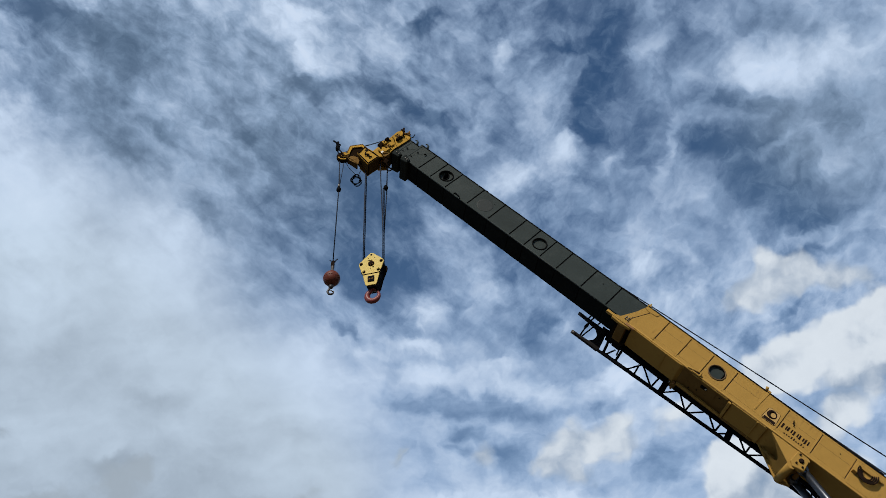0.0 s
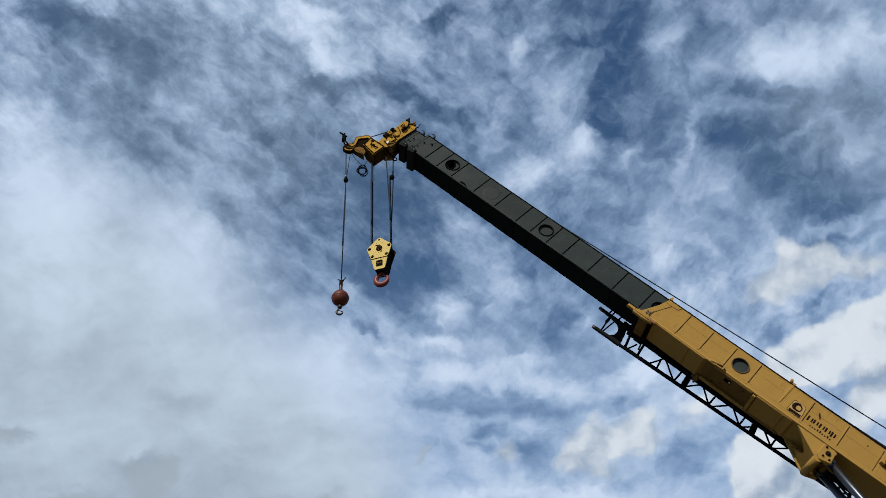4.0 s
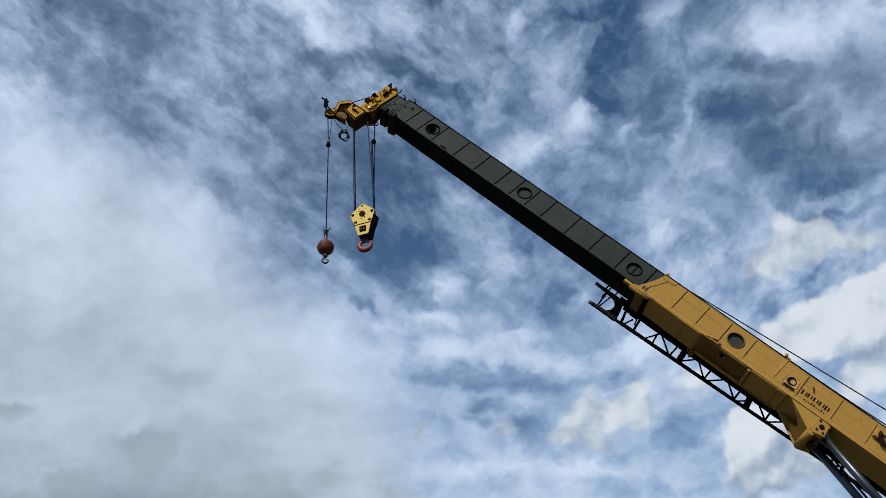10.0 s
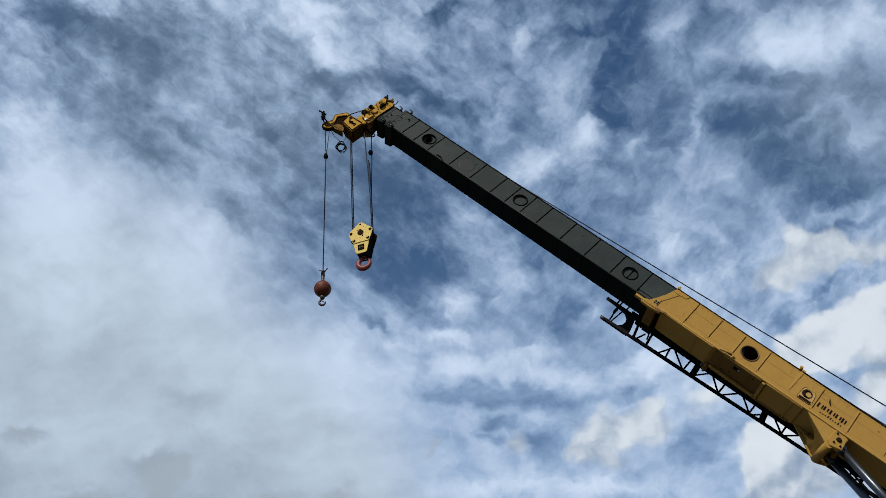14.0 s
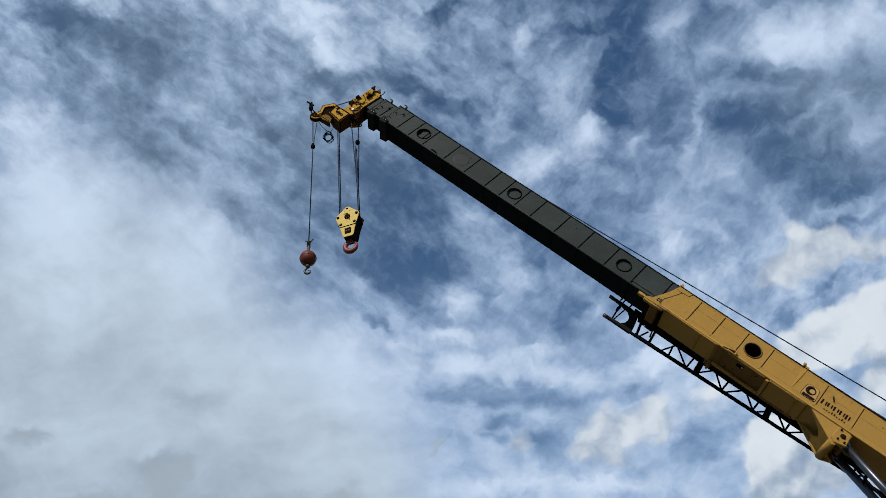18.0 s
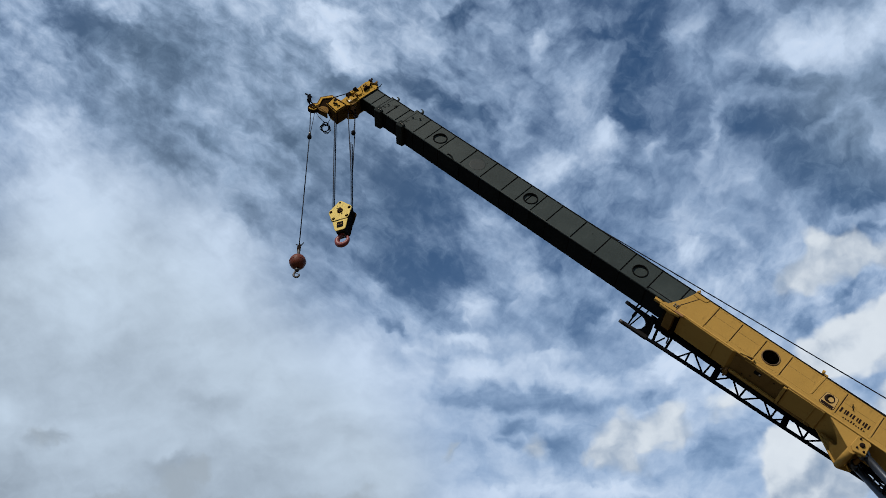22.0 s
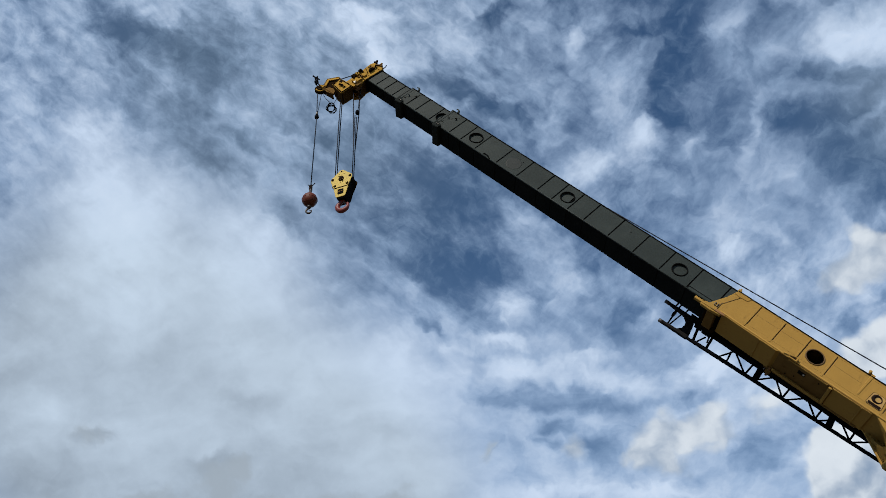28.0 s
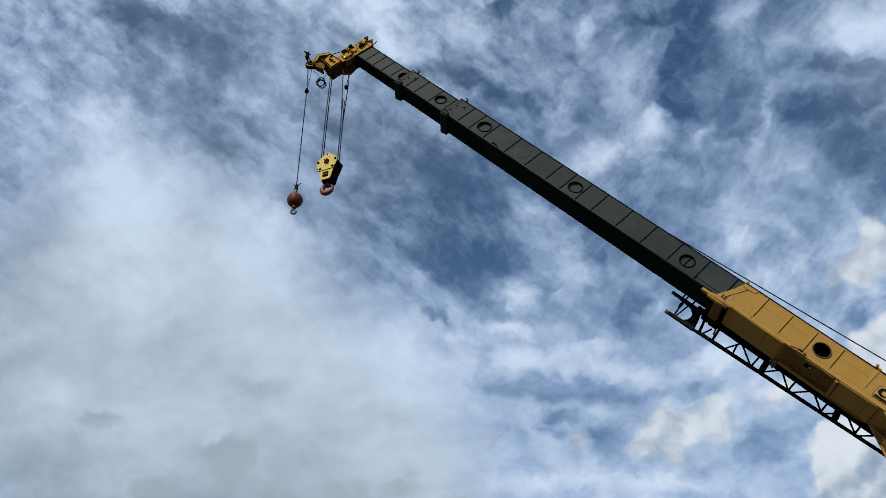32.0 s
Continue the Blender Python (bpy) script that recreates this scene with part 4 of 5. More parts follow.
def build_third_section():
    ob = section("third_section", "dark grey third boom section with round openings")
    low, high, near, far = 0.035, 0.565, -0.070, -0.535
    seams = [0.15, 0.6, 1.1, 1.8, 2.45, 3.05, 3.65, 4.2, 4.9, 5.6, 6.2, 6.8, 7.35, 7.85, 8.31, 8.79, 9.10, 9.43]
    holes = [(8.13, 0.29, 0.14)]
    plates(ob, seams, low, high, near, far, GREY_PAINT, SEAM, holes)
    shell(ob, 0.15, 9.43, low, high, near, far, GREY_PAINT, slide=UNDERSIDE_SHADE, seams=seams)
    collar(ob, 9.41, low, high, near, far, GREY_PAINT)
    return ob


HEAD = 10.45      # the head's own zero along the tip section


def build_tip_section():
    ob = section("tip_section", "dark grey tip section carrying the yellow sheave head")
    low, high, near, far = 0.062, 0.535, -0.106, -0.467
    seams = [1.4, 2.2, 3.0, 3.8, 4.7, 5.5, 6.3, 7.1, 7.8, 8.4, 8.94, 9.27, 9.58, 9.86, HEAD - 0.29]
    plates(ob, seams, low, high, near, far, GREY_PAINT, SEAM, [(8.67, 0.30, 0.145)])
    shell(ob, 1.4, HEAD - 0.29, low, high, near, far, GREY_PAINT, slide=UNDERSIDE_SHADE, seams=seams)
    h = HEAD
    zz = 0.051

    def at(points):
        return [(h + x, z + zz) for x, z in points]

    # collar block that closes the section, running down into the sheave box
    plate = at([(-0.29, -0.10), (-0.29, 0.50), (-0.25, 0.56), (0.06, 0.55), (0.09, 0.45), (0.03, 0.0), (0.0, -0.40), (-0.02, -0.47), (-0.24, -0.47), (-0.36, -0.32)])
    for y0, y1 in ((-0.10, -0.07), (-0.52, -0.49)):
        part("collar_plate", prism(plate, y0, y1), HEAD_YELLOW, ob)
    part("collar_top", box(h - 0.27, h + 0.05, -0.51, -0.08, 0.52 + zz, 0.565 + zz), HEAD_YELLOW, ob)
    part("collar_front", prism(at([(0.0, -0.40), (-0.03, -0.40), (0.0, 0.0), (0.06, 0.45), (0.04, 0.52), (0.06, 0.55), (0.09, 0.45), (0.03, 0.0)]), -0.49, -0.10), HEAD_YELLOW, ob)
    part("collar_back", box(h - 0.285, h - 0.25, -0.50, -0.09, -0.06, 0.56, 0.004), GREASE_SHADE, ob)
    part("collar_belly", prism(at([(-0.29, -0.08), (-0.36, -0.31), (-0.33, -0.31), (-0.26, -0.08)]), -0.49, -0.10), HEAD_SHADE, ob)
    # sheave box below the collar, its cheek framed by dark ribs
    cheek = at([(0.16, -0.77), (0.22, -0.48), (0.0, -0.44), (-0.24, -0.46), (-0.25, -0.83)])
    part("cheek_plate", prism(cheek, -0.095, -0.07), HEAD_YELLOW, ob)
    part("cheek_plate", prism(at([(0.06, -0.79), (0.12, -0.48), (0.0, -0.44), (-0.24, -0.46), (-0.25, -0.83)]), -0.46, -0.435), HEAD_YELLOW, ob)
    # floor and end of the box are darkened in colour as shaded faces
    part("box_floor", box(h - 0.25, h - 0.225, -0.44, -0.09, -0.82 + zz, -0.46 + zz, 0.004), HEAD_SHADE, ob)
    part("box_end", prism(at([(0.13, -0.765), (-0.25, -0.825), (-0.245, -0.80), (0.13, -0.74)]), -0.44, -0.09), HEAD_SHADE, ob)
    part("box_front", prism(at([(0.15, -0.76), (0.21, -0.49), (0.18, -0.49), (0.12, -0.76)]), -0.30, -0.09), BROWN_PAINT, ob)
    corners = at([(0.14, -0.755), (0.20, -0.495), (-0.225, -0.475), (-0.235, -0.805)])
    for (ax, az), (bx, bz) in zip(corners, corners[1:] + corners[:1]):
        part("cheek_rib", tube([(ax, -0.066, az), (bx, -0.066, bz)], 0.013, 6), DECAL, ob)
    part("cheek_lug", tube([(h + 0.06, -0.06, -0.60 + zz), (h + 0.0, -0.03, -0.68 + zz), (h - 0.05, -0.03, -0.62 + zz), (h - 0.10, -0.03, -0.66 + zz), (h - 0.14, -0.06, -0.60 + zz)], 0.014, 8), DECAL, ob)
    part("cheek_slot", box(h + 0.06, h + 0.13, -0.07, -0.060, -0.57 + zz, -0.51 + zz, 0.003), DECAL, ob)
    part("belly_rib", tube([(h - 0.252, -0.42, -0.80 + zz), (h - 0.252, -0.12, -0.80 + zz)], 0.014, 6), DECAL, ob)
    # main sheaves and pins
    for y in (-0.16, -0.235, -0.31, -0.385):
        wheel = [(0.03, -0.03), (0.13, -0.03), (0.14, -0.022), (0.125, -0.006), (0.125, 0.006), (0.14, 0.022), (0.13, 0.03), (0.03, 0.03)]
        part("sheave", lathe(wheel, 32, "Y", (h - 0.03, y, -0.62 + zz)), BLACK, ob)
    part("sheave_pin", tube([(h - 0.03, -0.055, -0.62 + zz), (h - 0.03, -0.475, -0.62 + zz)], 0.035, 14), GREASE_SHADE, ob)
    # nose: an arch of yellow strips over a dark web, the nose sheave, the guard fork
    outer = [(0.12, -0.42), (0.23, -0.37), (0.42, -0.36), (0.565, -0.62), (0.44, -0.84), (0.53, -0.90)]
    inner = [(0.15, -0.50), (0.24, -0.44), (0.36, -0.43), (0.48, -0.62), (0.38, -0.80), (0.40, -0.92)]
    for y0, y1 in ((-0.225, -0.20), (-0.40, -0.375)):
        for i in range(len(outer) - 1):
            part("nose_strip", prism(at([outer[i], outer[i + 1], inner[i + 1], inner[i]]), y0, y1, 0.004), HEAD_YELLOW, ob)
    for (ax, az), (bx, bz) in zip(outer, outer[1:]):
        d = Vector((bx - ax, bz - az)).normalized()
        o = Vector((d.y, -d.x)) * 0.022
        part("nose_edge", prism(at([(ax, az), (bx, bz), (bx + o.x, bz + o.y), (ax + o.x, az + o.y)]), -0.405, -0.195, 0.004), BROWN_PAINT, ob)
    # the web's dark colour stands for the shade inside the nose
    part("nose_web", prism(at([(0.12, -0.48), (0.24, -0.43), (0.37, -0.42), (0.49, -0.62), (0.38, -0.82), (0.40, -0.96), (0.22, -0.94), (-0.02, -0.86), (-0.06, -0.60)]), -0.26, -0.235), GREASE_SHADE, ob)
    part("nose_floor", prism(at([(0.40, -0.80), (0.36, -0.93), (0.02, -0.90), (0.03, -0.87), (0.33, -0.89), (0.37, -0.80)]), -0.39, -0.21), HEAD_SHADE, ob)
    part("nose_gusset", prism(at([(0.0, -0.89), (0.10, -0.72), (0.28, -0.78), (0.33, -0.92), (0.20, -0.95)]), -0.232, -0.21), BROWN_PAINT, ob)
    rim = [(0.03, -0.035), (0.135, -0.035), (0.152, -0.026), (0.130, -0.006), (0.130, 0.006), (0.152, 0.026), (0.135, 0.035), (0.03, 0.035)]
    part("nose_sheave", lathe(rim, 28, "Y", (h + 0.455, -0.305, -0.935 + zz)), GREASE_SHADE, ob)
    part("sheave_ring", tube(arc(h + 0.455, -0.935 + zz, 0.112, 40, 290, -0.25, 20), 0.017, 8), HEAD_YELLOW, ob)
    part("nose_arm", prism(at([(0.36, -0.80), (0.44, -0.80), (0.50, -0.92), (0.47, -0.98), (0.40, -0.97)]), -0.245, -0.225), HEAD_YELLOW, ob)
    part("nose_pin", tube([(h + 0.455, -0.20, -0.935 + zz), (h + 0.455, -0.41, -0.935 + zz)], 0.035, 12), DECAL, ob)
    part("nose_guard", join(tube([(h + 0.48, -0.24, -0.90 + zz), (h + 0.70, -0.24, -0.86 + zz), (h + 0.82, -0.24, -0.80 + zz)], 0.016, 8),
                            tube([(h + 0.48, -0.37, -0.90 + zz), (h + 0.70, -0.37, -0.86 + zz), (h + 0.82, -0.37, -0.80 + zz)], 0.016, 8),
                            tube([(h + 0.82, -0.21, -0.80 + zz), (h + 0.82, -0.40, -0.80 + zz)], 0.018, 8)), BLACK, ob)
    part("nose_stop", join(tube([(h + 0.92, -0.30, -0.66 + zz), (h + 0.70, -0.30, -0.88 + zz)], 0.022, 8), tube([(h + 1.02, -0.30, -0.72 + zz), (h + 0.80, -0.30, -0.70 + zz)], 0.020, 8),
                           box(h + 0.75, h + 0.80, -0.36, -0.25, -0.86 + zz, -0.76 + zz)), BLACK, ob)
    # fittings on the collar: clamps, rope guides, brackets, anchor
    part("top_fitting", join(box(h - 0.02, h + 0.08, -0.18, -0.05, 0.55 + zz, 0.60 + zz), tube([(h + 0.03, -0.10, 0.58 + zz), (h + 0.09, -0.10, 0.68 + zz)], 0.026, 8), tube([(h - 0.05, -0.06, 0.52 + zz), (h + 0.06, -0.06, 0.64 + zz)], 0.018, 8)), DECAL, ob)
    part("top_fitting", join(box(h - 0.20, h - 0.11, -0.16, -0.04, 0.55 + zz, 0.61 + zz), tube([(h - 0.15, -0.08, 0.58 + zz), (h - 0.10, -0.08, 0.67 + zz)], 0.024, 8), tube([(h - 0.18, -0.05, 0.60 + zz), (h - 0.06, -0.05, 0.50 + zz)], 0.018, 8)), BROWN_PAINT, ob)
    part("aerial", tube([(h - 0.27, -0.07, 0.50 + zz), (h - 0.31, -0.05, 0.58 + zz), (h - 0.27, -0.05, 0.68 + zz)], 0.011, 6), BLACK, ob)
    part("side_clamp", join(box(h - 0.15, h - 0.11, -0.07, -0.03, 0.26 + zz, 0.40 + zz), tube([(h - 0.13, -0.03, 0.42 + zz), (h - 0.09, -0.03, 0.48 + zz)], 0.022, 8)), GREASE_SHADE, ob, "dark greasy clamp")
    part("side_handle", tube([(h + 0.02, -0.07, 0.22 + zz), (h + 0.01, -0.03, 0.22 + zz), (h - 0.14, -0.03, 0.14 + zz), (h - 0.14, -0.07, 0.14 + zz)], 0.008, 8), BROWN_PAINT, ob)
    for z, x0, x1 in ((0.44, -0.26, 0.05), (0.10, -0.27, 0.02), (-0.08, -0.28, 0.0)):
        part("collar_rib", tube([(h + x0, -0.069, z + zz), (h + x1, -0.069, z - 0.02 + zz)], 0.005, 6), BROWN_PAINT, ob)
    part("collar_gap", box(h - 0.305, h - 0.287, -0.48, -0.085, -0.04 + zz, 0.50 + zz, 0), SEAM, ob)
    part("bolt_plate", box(h - 0.07, h + 0.02, -0.07, -0.055, 0.30 + zz, 0.39 + zz, 0.004), BROWN_PAINT, ob)
    for i in range(4):
        part("plate_bolt", lathe([(0.011, 0), (0.011, 0.016), (0.005, 0.02)], 8, "Y", (h - 0.055 + 0.06 * (i % 2), -0.055, 0.32 + 0.05 * (i // 2) + zz)), DECAL, ob)
    part("side_pad", box(h - 0.20, h - 0.08, -0.07, -0.03, -0.03 + zz, 0.07 + zz, 0.01), HEAD_YELLOW, ob)
    part("side_lug", tube([(h - 0.04, -0.07, 0.10 + zz), (h - 0.05, 0.0, 0.06 + zz)], 0.016, 8), DECAL, ob)
    part("edge_clamp", join(box(h - 0.04, h + 0.05, -0.09, -0.02, -0.24 + zz, -0.14 + zz), tube([(h + 0.02, -0.05, -0.16 + zz), (h + 0.06, -0.05, -0.06 + zz)], 0.022, 8), tube([(h - 0.03, -0.03, -0.20 + zz), (h - 0.13, -0.03, -0.30 + zz)], 0.020, 8)), GREASE_SHADE, ob)
    part("rope_guide", join(box(h - 0.22, h - 0.10, -0.07, -0.02, -0.36 + zz, -0.20 + zz), box(h - 0.26, h - 0.20, -0.07, 0.0, -0.30 + zz, -0.14 + zz)), HEAD_YELLOW, ob)
    part("wedge_socket", join(box(h - 0.36, h - 0.28, -0.15, -0.03, -0.40 + zz, -0.24 + zz), tube([(h - 0.32, -0.05, -0.26 + zz), (h - 0.24, -0.02, -0.36 + zz)], 0.030, 8)), BROWN_PAINT, ob, "dirty rope anchor with a pale label")
    part("pale_label", box(h - 0.25, h - 0.19, -0.02, -0.012, -0.38 + zz, -0.31 + zz, 0.003), PALE, ob)
    part("anchor_arm", join(tube([(h - 0.34, -0.08, -0.36 + zz), (h - 0.48, -0.08, -0.48 + zz), (h - 0.62, -0.08, -0.55 + zz)], 0.026, 8), box(h - 0.50, h - 0.42, -0.12, -0.05, -0.52 + zz, -0.40 + zz)), GREASE_SHADE, ob)
    part("anchor_shackle", tube(arc(h - 0.68, -0.58 + zz, 0.05, 0, 330, -0.08, 18), 0.014, 8), BLACK, ob)
    for x0, z0, wide, tall, mat in ((-0.07, -0.13, 0.10, 0.09, HEAD_YELLOW), (-0.20, -0.16, 0.07, 0.11, BROWN_PAINT), (0.0, 0.0, 0.06, 0.10, GREASE_SHADE), (-0.16, 0.20, 0.05, 0.15, GREASE_SHADE)):
        clamp = box(h + x0, h + x0 + wide, -0.07, 0.0, z0 + zz, z0 + tall + zz, 0.010)
        part("clamp_block", clamp, mat, ob)
        part("clamp_bolt", lathe([(0.014, 0), (0.014, 0.02), (0.007, 0.025)], 10, "Y", (h + x0 + wide / 2, 0.0, z0 + tall / 2 + zz)), DECAL, ob)
    # hoist line from the collar to the nose
    part("nose_line", tube([(h + 0.05, -0.30, 0.52 + zz), (h + 0.25, -0.30, 0.16 + zz), (h + 0.40, -0.30, -0.28 + zz), (h + 0.585, -0.30, -0.88 + zz)], 0.012, 8), ROPE, ob)
    # spare cable coil hanging below
    coil = []
    for a in (2 * math.pi * i / 22 for i in range(124)):
        side, rise = (0.098 + 0.016 * math.sin(a * 0.23)) * math.cos(a) + 0.016 * math.sin(a * 0.31), (0.098 + 0.014 * math.cos(a * 0.29)) * math.sin(a) * 0.8 + 0.016 * math.cos(a * 0.37)
        coil.append((h - 0.29 - side * math.cos(LUFF) + rise * math.sin(LUFF), -0.30 + 0.75 * rise + 0.02 * math.sin(a * 0.7), -1.17 + side * math.sin(LUFF) + rise * math.cos(LUFF)))
    part("cable_coil", tube(coil, 0.0085, 6), BLACK, ob)
    part("cable_tail", tube([(h + 0.36, -0.30, -0.93), (h + 0.10, -0.30, -1.02), (h - 0.12, -0.30, -1.05), (h - 0.22, -0.30, -1.10)], 0.007, 6), BLACK, ob)
    part("cable_tail", tube([(h - 0.08, -0.30, -0.78), (h - 0.20, -0.30, -1.02), (h - 0.25, -0.30, -1.10)], 0.006, 6), BLACK, ob)
    return ob


def build_fixed_lines(base):
    part("rear_line", tube([(-3.6, -0.04, 0.70), (-10.4, -0.08, 1.0)], 0.0135, 8), ROPE, base)
    part("line_guide", join(box(-10.3, -10.1, -0.5, -0.05, TALL, TALL + 0.25), tube([(-10.2, -0.45, TALL + 0.3), (-10.2, -0.05, TALL + 0.3)], 0.06, 12)), YELLOW, base)


def build_hoist_line():
    """The main line from the winch, straight over the boom's back."""
    ob = section("hoist_line", "dark hoist rope stretched above the boom")
    part("rope", tube([(6.2, 0, 0), (0, 0, 0), (-8.0, 0, 0)], 0.0115, 8), ROPE, ob)
    return ob


def build_lift(crane_):
    """Twin lift cylinders, and the plain turret that carries them and the boom's foot."""
    for y, name in ((-0.10, "near"), (-0.50, "far")):
        lift = section("lift_cylinder", "lift cylinder with a dark chromed rod")
        lift.matrix_basis = IN_CRANE @ BOOM
        top, way = Vector((-3.94, y, -0.24)), Vector((-0.951, 0, -0.309))
        part("rod", tube([top, top + way * 2.4], 0.072, 24), CHROME, lift)
        part("rod_eye", lathe([(0.075, -0.07), (0.085, -0.06), (0.085, 0.06), (0.075, 0.07)], 24, "Y", top), CHROME, lift)
        part("barrel_head", tube([top + way * 1.71, top + way * 1.90], 0.15, 24), YELLOW, lift)
        part("barrel", tube([top + way * 1.86, top + way * 5.6], 0.13, 24), YELLOW, lift)
        if name == "far":
            part("pipe", tube([top + Vector((0.0, 0.02, 0.13)), top + way * 1.9 + Vector((0.0, 0.02, 0.13))], 0.02, 10), BLACK, lift)
    brace = section("cylinder_brace", "black brace between the lift cylinders")
    brace.matrix_basis = IN_CRANE @ BOOM
    top, way = Vector((-3.94, 0, -0.24)), Vector((-0.951, 0, -0.309))
    part("brace_bar", tube([top + way * 0.55 + Vector((0, -0.12, 0)), top + way * 0.62 + Vector((0, -0.48, 0))], 0.025, 8), BLACK, brace)
    turret = section("turret", "plain yellow turret on a flat base")
    z = FOOT.z
    part("cheek", prism([(-1.6, 0.9), (0.9, 0.9), (0.5, z + 0.35), (-0.2, z + 0.35)], -0.52, -0.42, 0.02), YELLOW, turret)
    part("cheek", prism([(-1.6, 0.9), (0.9, 0.9), (0.5, z + 0.35), (-0.2, z + 0.35)], 0.42, 0.52, 0.02), YELLOW, turret)
    part("deck", box(-1.9, 1.4, -1.0, 1.0, 0.75, 0.9, 0.02), YELLOW, turret)
    part("slew_ring", lathe([(0.8, 0.45), (0.85, 0.5), (0.85, 0.72), (0.8, 0.75)], 40), BLACK, turret)
    part("footing", box(-1.6, 1.6, -1.3, 1.3, 0.0, 0.45, 0.03), GREY_PAINT, turret)
    turret.matrix_basis = pose(0, 0, 0, 0, 0, math.degrees(-SLEW) * 1.0)


def build_ball():
    ob = thing("overhaul_ball", "rust-red steel overhaul ball with a small swivel hook", "crane ball")
    prof = [(0.03, 0.170)] + [(0.172 * math.cos(radians(a)), 0.172 * math.sin(radians(a))) for a in range(78, -80, -6)] + [(0.03, -0.170)]
    part("ball", lathe(prof, 40), RUST, ob)
    part("girdle", lathe([(0.169, -0.012), (0.1755, -0.008), (0.1755, 0.008), (0.169, 0.012)], 40), RUST, ob)
    part("swivel", lathe([(0.045, 0.17), (0.045, 0.20), (0.034, 0.23), (0.034, 0.30), (0.03, 0.33)], 20), DARK_STEEL, ob, "dirty brown swivel")
    part("wedge_socket", join(box(-0.035, 0.035, -0.03, 0.03, 0.30, 0.42), tube([(0, 0, 0.40), (0.02, 0, 0.46)], 0.022, 8)), DECAL, ob)
    part("rope_tail", join(tube([(0.02, 0, 0.42), (0.09, 0.0, 0.52)], 0.011, 6), tube([(-0.07, 0, 0.47), (0.05, 0, 0.43)], 0.011, 6)), ROPE, ob)
    part("shank", lathe([(0.05, -0.18), (0.05, -0.22), (0.03, -0.25)], 16), DARK_STEEL, ob)
    part("hook", tube([(0, 0, -0.23), (-0.035, 0, -0.27)] + arc(0.0, -0.335, 0.06, 130, 380, 0.0, 20), [0.02, 0.022] + [0.022] * 14 + [0.02, 0.018, 0.016, 0.014, 0.012, 0.010, 0.008], 10), DARK_STEEL, ob)
    part("latch", tube([(-0.02, 0.0, -0.29), (0.05, 0.0, -0.33)], 0.008, 6), DARK_STEEL, ob)
    part("rope", tube([(0, 0, 0.42), (0, 0, 3.0)], 0.0115, 8), ROPE, ob)
    return ob


def build_ball_line():
    ob = thing("ball_hoist_rope", "dark wire rope running down from the boom nose to the ball", "wire rope")
    part("rope", tube([(-0.03, 0, 0.0), (0, 0, -0.95), (0, 0, -2.9)], 0.0118, 8), ROPE, ob)
    part("guide_wire", tube([(0.08, 0, 0.02), (0.01, 0, -0.90)], 0.008, 6), ROPE, ob)
    part("trip_weight", lathe([(0.02, -0.91), (0.040, -0.92), (0.052, -0.95), (0.052, -0.99), (0.040, -1.02), (0.02, -1.03)], 18), BLACK, ob)
    part("trip_cap", lathe([(0.025, -0.83), (0.03, -0.84), (0.03, -0.89)], 14), STEEL, ob)
    return ob


